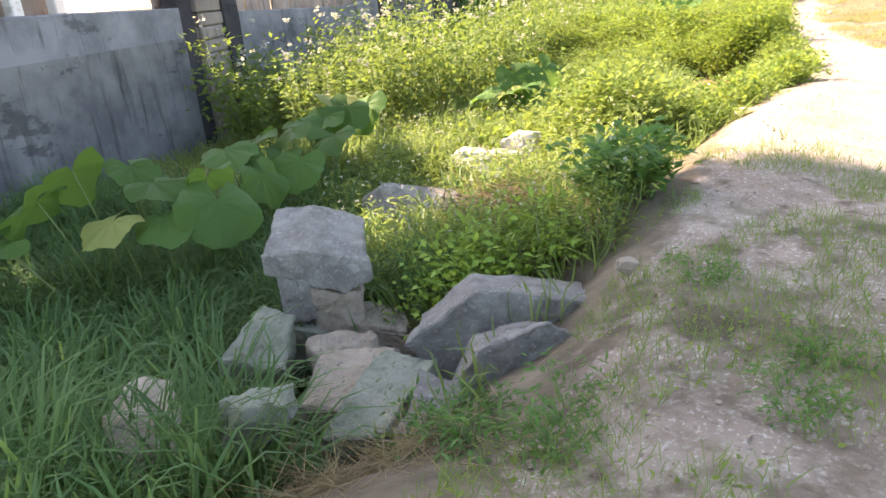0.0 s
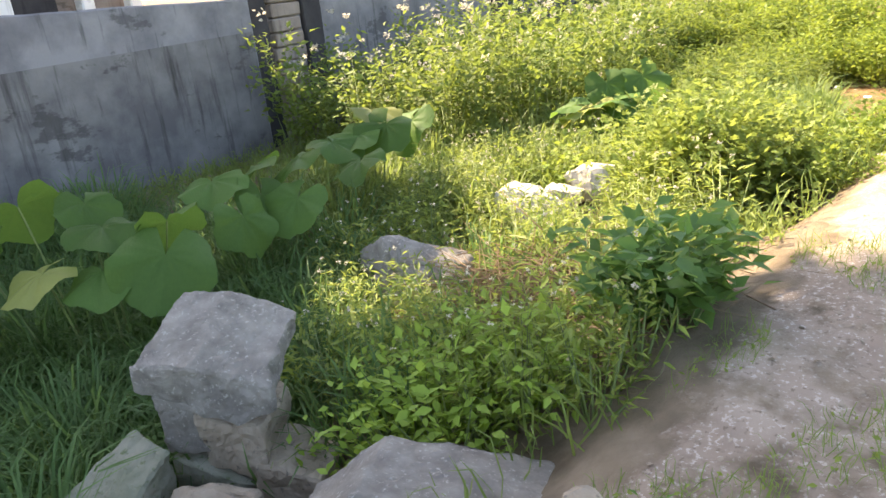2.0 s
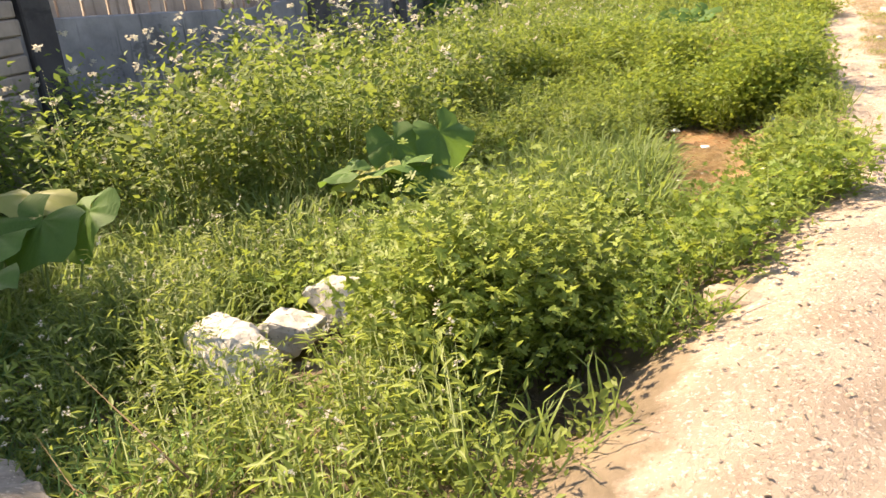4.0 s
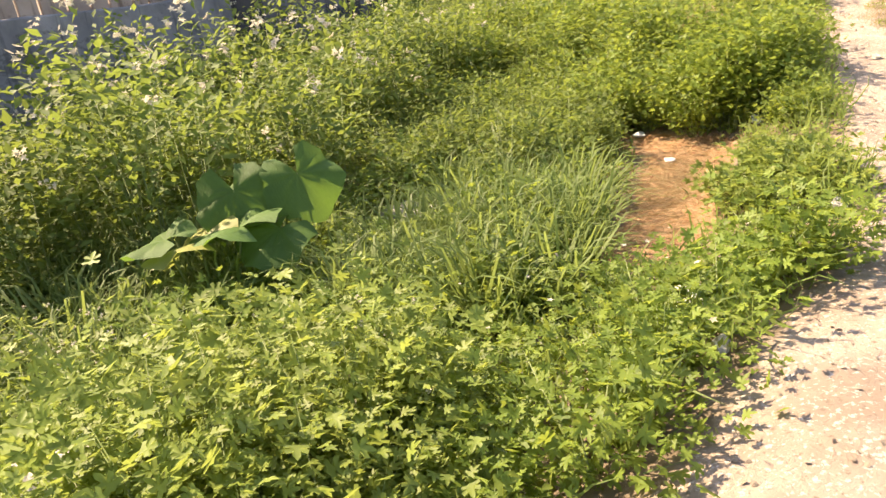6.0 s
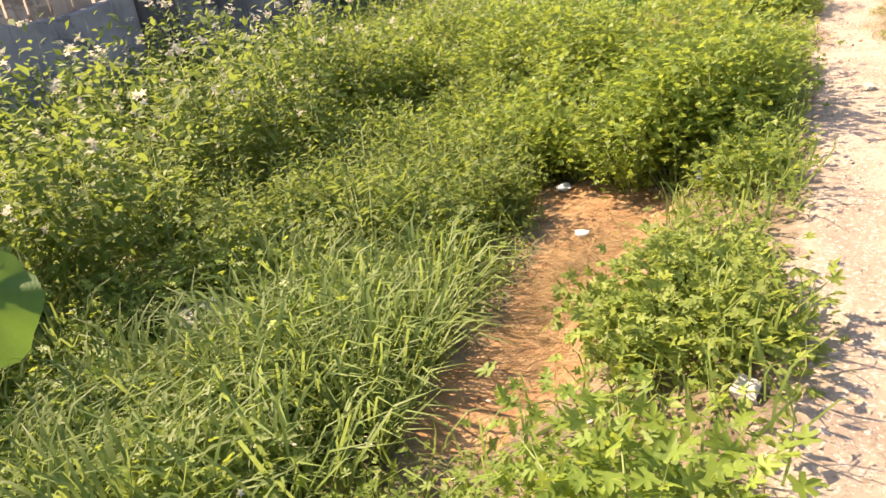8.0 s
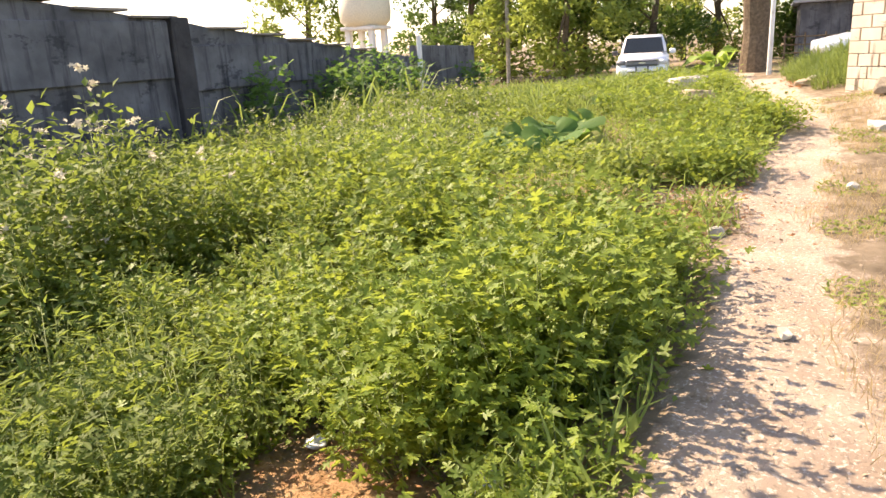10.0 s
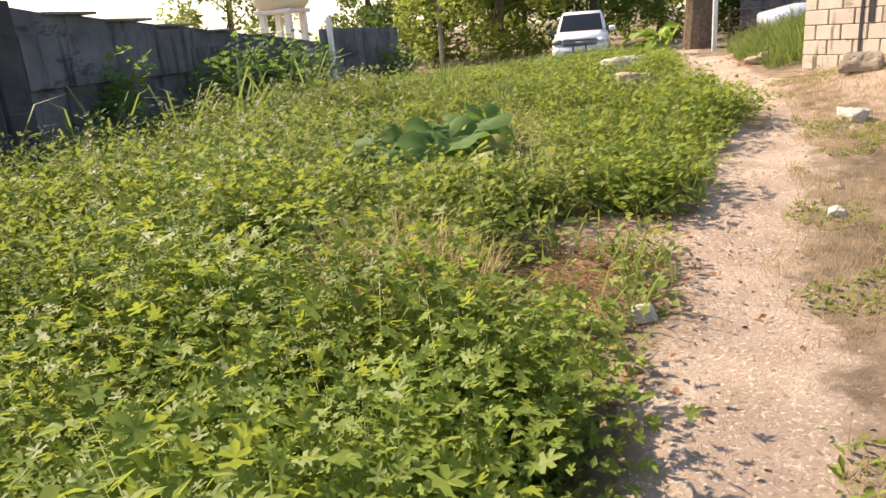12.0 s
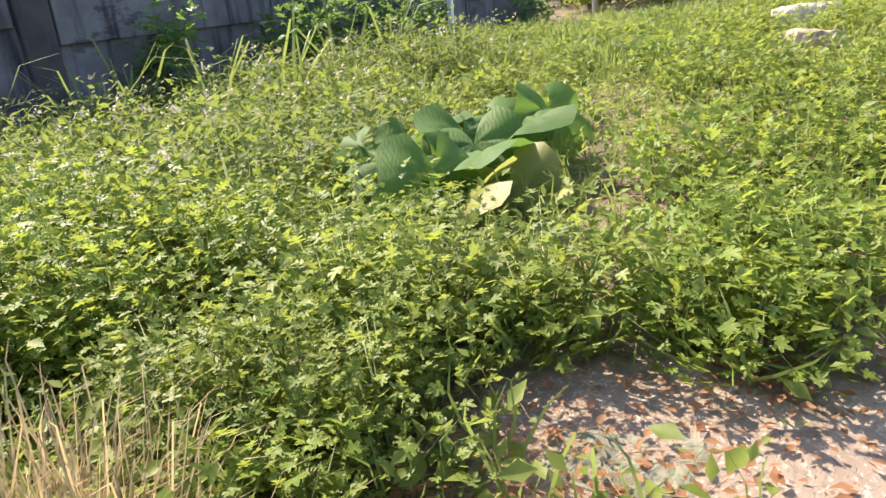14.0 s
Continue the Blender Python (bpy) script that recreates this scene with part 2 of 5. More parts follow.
OVAL = (np.array([(0, 0, 0), (0.26, 0.42, 0.07), (0.0, 1.0, -0.08), (-0.26, 0.42, 0.07)], float), np.array([(0, 1, 2), (0, 2, 3)]))
NARROW = (np.array([(0, 0, 0), (0.13, 0.4, 0.05), (0.0, 1.0, -0.14), (-0.13, 0.4, 0.05)], float), np.array([(0, 1, 2), (0, 2, 3)]))
LOBED = fan([(0, 0, 0), (0.14, 0.10, 0.03), (0.40, 0.06, 0.03), (0.46, 0.24, 0.0), (0.17, 0.31, 0.03), (0.42, 0.50, 0.03), (0.36, 0.70, -0.03), (0.12, 0.56, 0.02), (0.13, 0.82, -0.03), (0, 1.05, -0.12),
             (-0.13, 0.82, -0.03), (-0.12, 0.56, 0.02), (-0.36, 0.70, -0.03), (-0.42, 0.50, 0.03), (-0.17, 0.31, 0.03), (-0.46, 0.24, 0.0), (-0.40, 0.06, 0.03), (-0.14, 0.10, 0.03)], (0, 0.40, -0.04))
BLADE_SHAPE = (np.array([(-0.016, 0, 0), (0.016, 0, 0), (-0.019, 0.09, 0.42), (0.019, 0.09, 0.42), (-0.012, 0.30, 0.75), (0.012, 0.30, 0.75), (0, 0.62, 0.80)], float),
               np.array([(0, 1, 3), (0, 3, 2), (2, 3, 5), (2, 5, 4), (4, 5, 6)]))
STALK = (np.array([(-0.008, 0, 0), (0.008, -0.004, 0), (0, 0.009, 0), (0, 0, 1.0)], float), np.array([(0, 1, 3), (1, 2, 3), (2, 0, 3)]))
STAR = fan([(math.cos(a) * r, math.sin(a) * r, 0.1) for a, r in ((i * math.pi / 5, 0.5 if i % 2 else 0.22) for i in range(10))], (0, 0, 0.0))


def rnd(seed):
    return np.random.default_rng(seed)


# ---------- lie of the land ----------
def ease(x, a, b):
    t = np.clip((x - a) / (b - a), 0, 1)
    return t * t * (3 - 2 * t)


def path_left(s):
    """Where the trodden ground begins, in w."""
    return np.interp(s, [-10, 0, 1.5, 3, 5.8, 7, 9, 10.2, 12, 13.5, 15, 18, 20, 22.7, 26, 30, 36, 60], [-2.0, -1.0, -0.7, -0.5, 0.12, 0.3, 0.9, 1.4, 1.48, 1.6, 1.65, 1.75, 1.9, 2.25, 1.6, 1.3, 0.6, 0.6])


def path_right(s):
    return np.interp(s, [-10, 8, 10, 13, 16, 18, 22, 25, 28, 31, 36, 60], [6, 5.5, 2.7, 2.25, 2.12, 2.15, 2.65, 2.55, 2.1, 1.9, 1.2, 1.2])


def lumps(s, w, k, seed):
    a = np.sin(s * k + seed) * np.cos(w * k * 1.3 + 2 * seed) + 0.5 * np.sin(s * k * 2.3 + w * k * 1.7 + seed * 3) + 0.35 * np.sin(w * k * 3.9 - s * k * 3.1 + seed)
    return a / 1.8


def rise(s, w):
    """The lot falls gently from the start of the walk, and its hollow goes on falling."""
    y = 0.908 * s - 0.418 * w
    on = np.where(y < 8.2, 1.0, ease(path_left(s) - w, 0.0, 1.3) * (1 - ease(s, 15.5, 18.5)))
    return 0.0384 * (8.2 - np.clip(y, -6, 22)) * on * ease(s, -40, -6)


def land(s, w):
    s, w = np.asarray(s, float), np.asarray(w, float)
    d = path_left(s) + 0.12 * lumps(s, w, 2.1, 1.0) - w
    z = 0.32 * ease(s, 17, 27) - 0.32 * ease(s, 30, 37.5) + rise(s, w)
    near = 1 - ease(s, 15.5, 17.5)
    z = z - near * (0.42 * ease(d, 0.0, 1.4) + 0.12 * ease(d, 1.3, 3)) - (1 - near) * 0.30 * ease(d, 1.0, 6.0)
    z = z - 0.40 * ease(d, 1.4, 3.2) * (1 - ease(s, 4.0, 7.5)) * (1 - ease(d, 5.5, 7.5))
    bank = ease(s, 4.2, 5.6) * (1 - ease(s, 8.0, 10)) * np.exp(-((d + 0.35) / 0.45) ** 2)
    z = z + 0.13 * bank
    hump = np.exp(-(((s - 30.0) / 2.8) ** 2 + ((w - 4.9) / 2.0) ** 2))
    z = z + 0.75 * hump
    scree = np.exp(-(((s - 24.3) / 1.6) ** 2 + ((w - 4.1) / 0.9) ** 2))
    z = z + 0.30 * scree
    z = z - 0.26 * ease(-w, 0.1, 0.9) * ease(s, 1.0, 2.0) * (1 - ease(s, 3.5, 4.6)) * (1 - ease(-w, 2.6, 3.6))
    z = z - 0.42 * np.exp(-(((s - 2.75) / 0.75) ** 2 + ((w + 1.85) / 0.65) ** 2) ** 1.5)
    z = z - 0.28 * np.exp(-(((s - 7.0) / 0.55) ** 2 + ((w + 0.35) / 0.30) ** 2))
    calm = 0.35 + 0.65 * ease(np.abs(d - 1.0), 0.8, 3)
    z = z + 0.05 * calm * lumps(s, w, 1.3, 0.4) + 0.02 * lumps(s, w, 5.3, 2.0) + 0.008 * lumps(s, w, 17, 5)
    return z


def bareness(s, w):
    d = path_left(s) - w
    right = w - path_right(s)
    b = 0.95 - 0.9 * ease(d, -0.15, 0.35) - 0.78 * ease(right, -0.1, 0.35)
    b = b + 0.55 * np.exp(-(((s - 23.8) / 2.2) ** 2 + ((w - 3.9) / 0.9) ** 2))
    b = b + 0.9 * np.exp(-(((s - 18.35) / 0.5) ** 2 + ((w - 1.1) / 0.55) ** 2))
    # The walk's start is browner soil, darkened further for the shade lying there.
    b = b - 0.42 * (1 - ease(s, 4.2, 6.5)) - 0.25 * ease(lumps(s, w, 1.9, 3), 0.2, 0.8) * (1 - ease(s, 8, 11))
    return np.clip(b, 0, 1)


def redness(s, w):
    u = np.clip((s - 10.9) / 2.8, 0, 1)
    d = np.hypot(s - (10.9 + 2.8 * u), w - (0.02 + 0.26 * u + 0.10 * np.sin(5 * u)))
    r = np.exp(-((d / (0.36 + 0.12 * u)) ** 4))
    r = r + 0.8 * np.exp(-(((s - 14.2) / 0.5) ** 2 + ((w + 0.35) / 0.35) ** 2))
    r = r + 0.5 * np.exp(-(((s - 17.3) / 0.7) ** 2 + ((w - 1.0) / 0.5) ** 2)) + 0.5 * np.exp(-(((s - 25.5) / 0.5) ** 2 + ((w - 0.7) / 0.4) ** 2))
    return np.clip(r, 0, 1)


def build_ground():
    ss = np.concatenate([[-400, -150, -50, -20, -10], np.arange(-6, 26, 0.12), np.arange(26, 46, 0.4), [50, 60, 80, 120, 250, 700]])
    ws = np.concatenate([[-400, -150, -60, -30, -18], np.arange(-12, -3, 0.3), np.arange(-3, 4.5, 0.1), np.arange(4.5, 12, 0.4), [16, 25, 60, 150, 400]])
    S, W = np.meshgrid(ss, ws, indexing="ij")
    Z = land(S, W)
    v = np.stack([S, -W, Z], -1).reshape(-1, 3)
    n = len(ws)
    i, j = np.meshgrid(np.arange(len(ss) - 1), np.arange(n - 1), indexing="ij")
    a = (i * n + j).ravel()
    f = np.concatenate([np.stack([a, a + 1, a + n], -1), np.stack([a + 1, a + n + 1, a + n], -1)])
    me = tri_mesh("ground", v, f)
    for key, values in (("bare", bareness(S, W)), ("red", redness(S, W))):
        me.attributes.new(key, "FLOAT", "POINT").data.foreach_set("value", values.astype(np.float32).ravel())
    me.polygons.foreach_set("use_smooth", np.ones(len(me.polygons), bool))
    ob = part("ground", me, EARTH)
    ob.matrix_world = BASE
    return tagged(ob, "sandy earth path beside a weedy hollow of brown soil", "ground", kind="structure")


build_ground()


# ---------- boundary wall ----------
def box(x0, x1, y0, y1, z0, z1, bevel=0.015, rough=0.0, cuts=0, seed=0):
    bm = bmesh.new()
    bmesh.ops.create_cube(bm, size=1, matrix=Matrix.Translation(((x0 + x1) / 2, (y0 + y1) / 2, (z0 + z1) / 2)) @ Matrix.Diagonal((x1 - x0, y1 - y0, z1 - z0, 1)))
    if bevel:
        bmesh.ops.bevel(bm, geom=bm.edges[:], offset=bevel, segments=1, affect="EDGES")
    if cuts:
        bmesh.ops.subdivide_edges(bm, edges=[e for e in bm.edges if e.calc_length() > 0.3], cuts=cuts, use_grid_fill=True)
    if rough:
        for vert in bm.verts:
            vert.co += noise.noise_vector(vert.co * 2.3 + Vector((seed, 0, 0))) * rough
    return bm


def wall_run(name, label, s0, s1, top0, top1, mat, w=-8.0, thick=0.22, base=-1.0, rough=0.012):
    """A length of wall whose top may slope from one end to the other."""
    bm = bmesh.new()
    n = max(2, int((s1 - s0) / 0.25))
    rows = []
    for i in range(n + 1):
        s = s0 + (s1 - s0) * i / n
        top = top0 + (top1 - top0) * i / n + float(rise(s, -8.0)) + 0.02 * noise.noise((s * 1.7, 3, 0))
        ring = [(base, 0), (0.0, 0), (0.6, 0), (1.1, 0), (top - 0.02, 0), (top, 0.02), (top, thick - 0.02), (top - 0.02, thick), (base, thick)]
        row = []
        for z, y in ring:
            p = Vector((s, -w + y, z))
            p.y += rough * noise.noise(p * 1.9)
            row.append(bm.verts.new(p))
        rows.append(row)
    for a, b in zip(rows, rows[1:]):
        for k in range(len(a) - 1):
            bm.faces.new((a[k], a[k + 1], b[k + 1], b[k]))
    bm.faces.new(rows[0][::-1])
    bm.faces.new(rows[-1])
    bmesh.ops.recalc_face_normals(bm, faces=bm.faces[:])
    ob = part(name, bm, mat)
    ob.matrix_world = BASE
    return tagged(ob, label, "wall", kind="structure")


wall_run("wall_plaster", "grey plastered boundary wall with dark rain streaks", -14, 9.45, 1.70, 1.70, PLASTER, w=-7.88, thick=0.3)
wall_run("wall_plinth", "darker damp rendered base of the boundary wall", -13.9, 9.40, 0.05, 0.05, DADO, w=-7.85, thick=0.06)
wall_block = wall_run("wall_block", "rough grey block wall behind tall weeds", 9.45, 18.0, 1.62, 1.52, PLASTER)
wall_dark = wall_run("wall_dark", "dark weathered block wall with sloping top", 18.0, 31.45, 2.58, 1.33, BLOCKWORK)
wall_far = wall_run("wall_far", "dark stained block wall at the lot's end", 31.45, 36.3, 1.66, 1.58, BLOCKWORK, w=-7.9)


def wall_piece(owner, name, bm, mat, label=""):
    return part(name, bm, mat, owner, label)


def add_pier(owner, s0, s1, top, mat, proud=0.1, label="", base=-1.0):
    wall_piece(owner, "pier", box(s0, s1, 8.0 - proud, 8.26, base, top, 0.02, 0.012, 3, s0), mat, label)


# Recess beside the plaster: its shade is put into this dark strip's colour.
add_pier(wall_block, 9.50, 9.86, 1.95, PIER_DARK, 0.06, "dark concrete pier")
for k in range(12):
    z0 = -0.7 + k * 0.215
    add_pier(wall_block, 9.88 + 0.02 * (k % 2), 10.55 - 0.02 * (k % 3), z0 + 0.2, BLOCKBROWN, 0.13, "", z0)
add_pier(wall_block, 10.65, 11.1, 2.0, PIER_DARK, 0.08)
add_pier(wall_block, 17.3, 18.1, 2.2, PIER_DARK, 0.10, "dark concrete pier")
add_pier(wall_dark, 21.55, 22.0, 2.3, PIER_DARK, 0.12, "dark concrete pier")
add_pier(wall_dark, 30.1, 30.85, 1.20, PLASTER, 0.10, "pale concrete pier")
for s0, s1 in ((18.2, 21.5), (22.05, 25.9), (25.95, 30.05)):
    def top(s):
        return 2.58 - (s - 18.0) * 1.25 / 13.45 - 0.04
    edge = 1.18 - 0.07 * (s0 - 20.0)
    wall_piece(wall_dark, "upper_course", box(s0, s1, 7.93, 8.01, edge - 0.06, min(top(s1), top(s0)), 0.012, 0.008, 4, s0), BLOCKWORK)
for s0 in (18.3, 19.6, 20.7, 22.6, 23.9, 25.1, 26.6, 28.0):
    wall_piece(wall_dark, "capstone", box(s0, s0 + 1.05, 7.90, 8.27, 2.58 - (s0 + 0.5 - 18) * 1.25 / 13.45 - 0.01, 2.58 - (s0 + 0.5 - 18) * 1.25 / 13.45 + 0.035, 0.01, 0.008, 2, s0), BLOCKBROWN)


def build_board_fence():
    """Upright boards on two rails behind the block wall."""
    fence = new("board_fence")
    fence.matrix_world = BASE
    tagged(fence, "weathered brown board fence standing behind the wall", "fence")
    r = random.Random(5)
    for z in (1.2, 1.95):
        part("rail", box(9.5, 17.3, 8.44, 8.49, z, z + 0.08), BOARD, fence)
    s = 9.5
    while s < 17.2:
        width = r.uniform(0.28, 0.42)
        part("board", box(s, s + width, 8.38, 8.43, -0.55, r.uniform(2.25, 2.5), 0.006, 0.008, 2, s), BOARD, fence)
        s += width + r.choice((0.04, 0.06, 0.06, 0.1))
    return fence


build_board_fence()


def build_house():
    """White house behind the plastered wall; only its lower wall shows."""
    house = new("house")
    house.matrix_world = BASE
    tagged(house, "whitewashed low house behind the plastered wall", "house")
    part("wall", box(-3, 4.2, 9.7, 10.8, -0.6, 3.0, 0.02), WHITEWASH, house)
    part("wall", box(4.2, 9.3, 10.2, 10.8, -0.6, 3.0, 0.02), BLOCKBROWN, house, "bare brown block wall")
    part("roof", box(-3.3, 9.5, 9.4, 10.95, 3.0, 3.15, 0.02), ROOFTIN, house)
    for s in (4.4, 5.6, 6.9, 8.1, 8.9):
        part("post", box(s, s + 0.2, 9.75, 9.95, -0.6, 3.0, 0.02), WHITEWASH, house, "whitewashed porch post")
    part("door", box(7.3, 7.95, 10.13, 10.19, -0.55, 2.0, 0.01), PIER_DARK, house, "dark doorway")
    part("window", box(5.9, 6.6, 10.13, 10.19, 1.0, 2.0, 0.01), PIER_DARK, house)


build_house()


# ---------- plants ----------
def lean_leaf(r, n, up=0.5, spread=0.55):
    return r.uniform(-math.pi, math.pi, n), r.normal(up, spread, n), r.normal(0, 0.5, n)


def make_plant(name, seed, height, radius, leaves, shape, leaf_size, leaf_mat_, stems=9, flowers=0, flower_size=0.05, droop=0.0, flower_mat=None):
    """A clump: stems that fan out from the root, leaves along them, flower heads on top."""
    r = rnd(seed)
    az = r.uniform(-math.pi, math.pi, stems)
    reach = radius * np.sqrt(r.uniform(0.02, 1.0, stems))
    tip = np.stack([np.cos(az) * reach, np.sin(az) * reach, height * (1.0 - 0.45 * (reach / radius) ** 2) * r.uniform(0.75, 1.08, stems)], -1)
    root = tip * np.array([0.25, 0.25, 0])
    rows = []
    for a, b in zip(root, tip):
        length = np.linalg.norm(b - a)
        d = (b - a) / length
        pitch = math.acos(max(-1, min(1, d[2])))
        azimuth = math.atan2(d[0], -d[1])
        v, f = strew(STALK, np.zeros((1, 3)), np.array([azimuth]), np.array([pitch]), np.zeros(1), np.array([1.0]))
        v2 = STALK[0] * np.array([0.9, 0.9, length])
        v2 = (turn(np.array([azimuth]), np.array([pitch]), np.zeros(1))[0] @ v2.T).T + a
        rows.append((v2, STALK[1]))
    stalk = new(name)
    tagged(part("stem", tri_mesh(name + "_stem", *join(rows)), STEM, stalk), kind="stuff")
    which = r.integers(0, stems, leaves)
    along = r.uniform(0.12, 1.0, leaves) ** 0.7
    where = root[which] + (tip - root)[which] * along[:, None]
    off = r.normal(0, 1, (leaves, 3)) * np.array([1, 1, 0.6]) * radius * (0.16 + 0.10 * along[:, None])
    where = where + off
    where[:, 2] = np.maximum(where[:, 2], 0.02)
    out = np.arctan2(where[:, 1], where[:, 0]) - math.pi / 2
    azl = out + r.normal(0, 0.9, leaves)
    pitch = r.normal(0.25 - droop, 0.45, leaves)
    size = leaf_size * r.uniform(0.55, 1.25, leaves)
    v, f = strew(shape, where, azl, pitch, r.normal(0, 0.45, leaves), size)
    tagged(part("foliage", tri_mesh(name + "_foliage", v, f), leaf_mat_, stalk), kind="stuff")
    if flowers:
        k = r.permutation(stems)[:flowers]
        flowers = len(k)
        spot = tip[k] * np.array([1, 1, 1.06]) + np.array([0, 0, 0.03])
        bits = []
        for c in range(7):
            n = flowers
            bits.append(strew(STAR, spot + r.normal(0, flower_size * 0.35, (n, 3)), r.uniform(0, 6, n), r.normal(0, 0.7, n), r.normal(0, 0.7, n), np.full(n, flower_size) * r.uniform(0.6, 1.1, n)))
        tagged(part("flower_head", tri_mesh(name + "_flower", *join(bits)), flower_mat or FLOWER, stalk, "small pale flower heads"), kind="stuff")
    return stalk


def make_tuft(name, seed, blades, height, radius, mat, thin=0.75, arch=1.0):
    r = rnd(seed)
    az = r.uniform(-math.pi, math.pi, blades)
    rad = radius * np.sqrt(r.uniform(0, 1, blades))
    where = np.stack([np.cos(az) * rad, np.sin(az) * rad, np.zeros(blades)], -1)
    size = height * r.uniform(0.55, 1.2, blades)
    v, f = strew((BLADE_SHAPE[0] * np.array([thin, arch, 1]), BLADE_SHAPE[1]), where, az - math.pi / 2 + r.normal(0, 0.8, blades), r.normal(-0.12, 0.28, blades), r.normal(0, 0.2, blades), size)
    return part(name, tri_mesh(name, v, f), mat)


def scatter(models, spots, label, category, group, sizes=(0.8, 1.2), sink=0.03, seed=1):
    """Stand copies of the models on the land; the models themselves take the first spots."""
    r = random.Random(seed)
    for i, (s, w) in enumerate(spots):
        m = place(s, w, float(land(s, w)) - sink, r.uniform(0, 360), r.uniform(*sizes))
        model = models[i % len(models)]
        if i < len(models):
            model.matrix_world = m
            tagged(model, label, category, group)
        else:
            loc, rot, sc = m.decompose()
            ob = copy_thing(model, Matrix.LocRotScale(loc, rot, None))
            ob.scale = sc


def spots_in(seed, count, s0, s1, w0, w1, keep=None, gap=0.22):
    r = random.Random(seed)
    got = []
    tries = 0
    while len(got) < count and tries < count * 30:
        tries += 1
        s, w = r.uniform(s0, s1), r.uniform(w0, w1)
        if keep and not keep(s, w):
            continue
        if all((s - a) ** 2 + (w - b) ** 2 > gap * gap for a, b in got[-250:]):
            got.append((s, w))
    return got


def off_path(s, w, margin=0.15):
    return w < float(path_left(s)) - margin


ROCKY = [(2.9, -1.7, 1.0), (7.3, -2.2, 0.62), (5.4, -2.4, 0.42), (13.4, 0.25, 0.60), (12.7, 0.25, 0.55), (12.0, 0.1, 0.45), (11.4, 0.1, 0.42), (10.9, 0.0, 0.35), (14.2, -0.3, 0.35),
         (18.3, 1.1, 0.6), (17.4, 1.1, 0.65), (11.35, -1.95, 0.5), (25.5, 0.65, 0.7), (24.7, 0.75, 0.5), (28.0, 0.25, 0.8), (27.0, 0.35, 0.5), (4.75, -0.85, 0.33), (5.15, -1.65, 0.45), (6.95, -0.3, 0.45)]


def clear(s, w, margin=0.1):
    return off_path(s, w, margin) and all(((s - a) / 1.0) ** 2 + (w - b) ** 2 > c * c for a, b, c in ROCKY)


# tall flowering weeds along the wall
weeds = [make_plant("flowering_weed", 10 + i, 1.6 + 0.12 * (i % 3), 0.40, 430, OVAL, 0.105, LEAF_WEED, 11, 2, 0.075) for i in range(6)]
scatter(weeds, spots_in(2, 150, 8.8, 17.2, -7.5, -3.2, lambda s, w: w < -3.2 - 1.3 * max(0, (11 - s) / 2.5) + 0.35 * math.sin(2.3 * s) and not (s < 10.0 and w < -7.0), 0.44),
        "tall yellow-green weed with pale fluffy flower heads", "weed", "tall flowering weeds by the wall", (0.68, 1.22), seed=3)
scatter([make_plant("flowering_weed", 16 + i, 0.85, 0.34, 260, OVAL, 0.08, LEAF_WEED, 10, 3, 0.042) for i in range(3)], spots_in(25, 70, 18.5, 27, -6.6, -3.4, None, 0.38) + spots_in(26, 24, 18.4, 21.5, -3.6, -1.5, None, 0.42),
        "knee-high weed with pale fluffy flower heads", "weed", "low flowering weeds", (0.8, 1.2), seed=4)
# lobed leafy bushes beside the path
bushes = [make_plant("leafy_bush", 30 + i, 1.12, 0.50, 1900, LOBED, 0.058, LEAF_LOBED, 28) for i in range(4)]
big = [(14.2, 0.55), (14.3, 0.85), (14.8, 0.80), (14.25, 0.2), (14.75, 0.45), (15.2, 0.95), (15.65, 1.05), (15.4, 0.6), (15.0, 0.15), (15.9, 0.55), (16.15, 0.95), (14.7, -0.35), (15.4, -0.4), (16.1, -0.05),
       (14.9, -0.95), (15.7, -0.95), (16.5, -0.6), (16.5, 0.45)]
scatter(bushes, big, "dense bush of bright green lobed leaves", "bush", "leafy bushes beside the path", (0.85, 1.18), seed=5)
lone = [(12.25, -1.75), (12.9, -1.15), (13.45, -0.85), (13.9, -1.5), (12.0, -2.5), (13.0, -2.3)]
scatter([make_plant("feathery_bush", 33 + i, 0.85, 0.40, 800, LOBED, 0.062, LEAF_WEED, 20) for i in range(2)], lone, "upright feathery bright green bush in the hollow", "bush", "feathery bushes in the hollow", (0.8, 1.15), seed=52)
mound = [(11.2, 0.85), (11.55, 0.95), (11.85, 0.98), (11.45, 0.68), (12.1, 0.92), (11.15, 1.1)]
scatter([make_plant("mounded_plant", 43 + i, 0.27, 0.36, 560, LOBED, 0.056, LEAF_COVER, 18) for i in range(2)], mound, "low mound of bright green leaves beside the path", "plant", "leafy mounds by the path", (0.9, 1.15), seed=53)
scatter([make_plant("leafy_bush", 36 + i, 0.8, 0.42, 800, LOBED, 0.06, LEAF_LOBED, 18) for i in range(3)], spots_in(4, 50, 14.9, 19.0, -4.6, -0.9, None, 0.4),
        "knee-high bush of green lobed leaves", "bush", "lower leafy bushes", (0.75, 1.1), seed=51)
small = [make_plant("low_leafy_plant", 40 + i, 0.46, 0.36, 430, LOBED, 0.056, LEAF_LOBED, 12) for i in range(4)]
tall_lows = [(7.35, -0.85), (7.6, -0.6), (7.15, -1.1), (7.75, -1.05), (7.45, -1.3), (7.95, -0.75), (7.1, -0.8), (8.3, -0.9)]
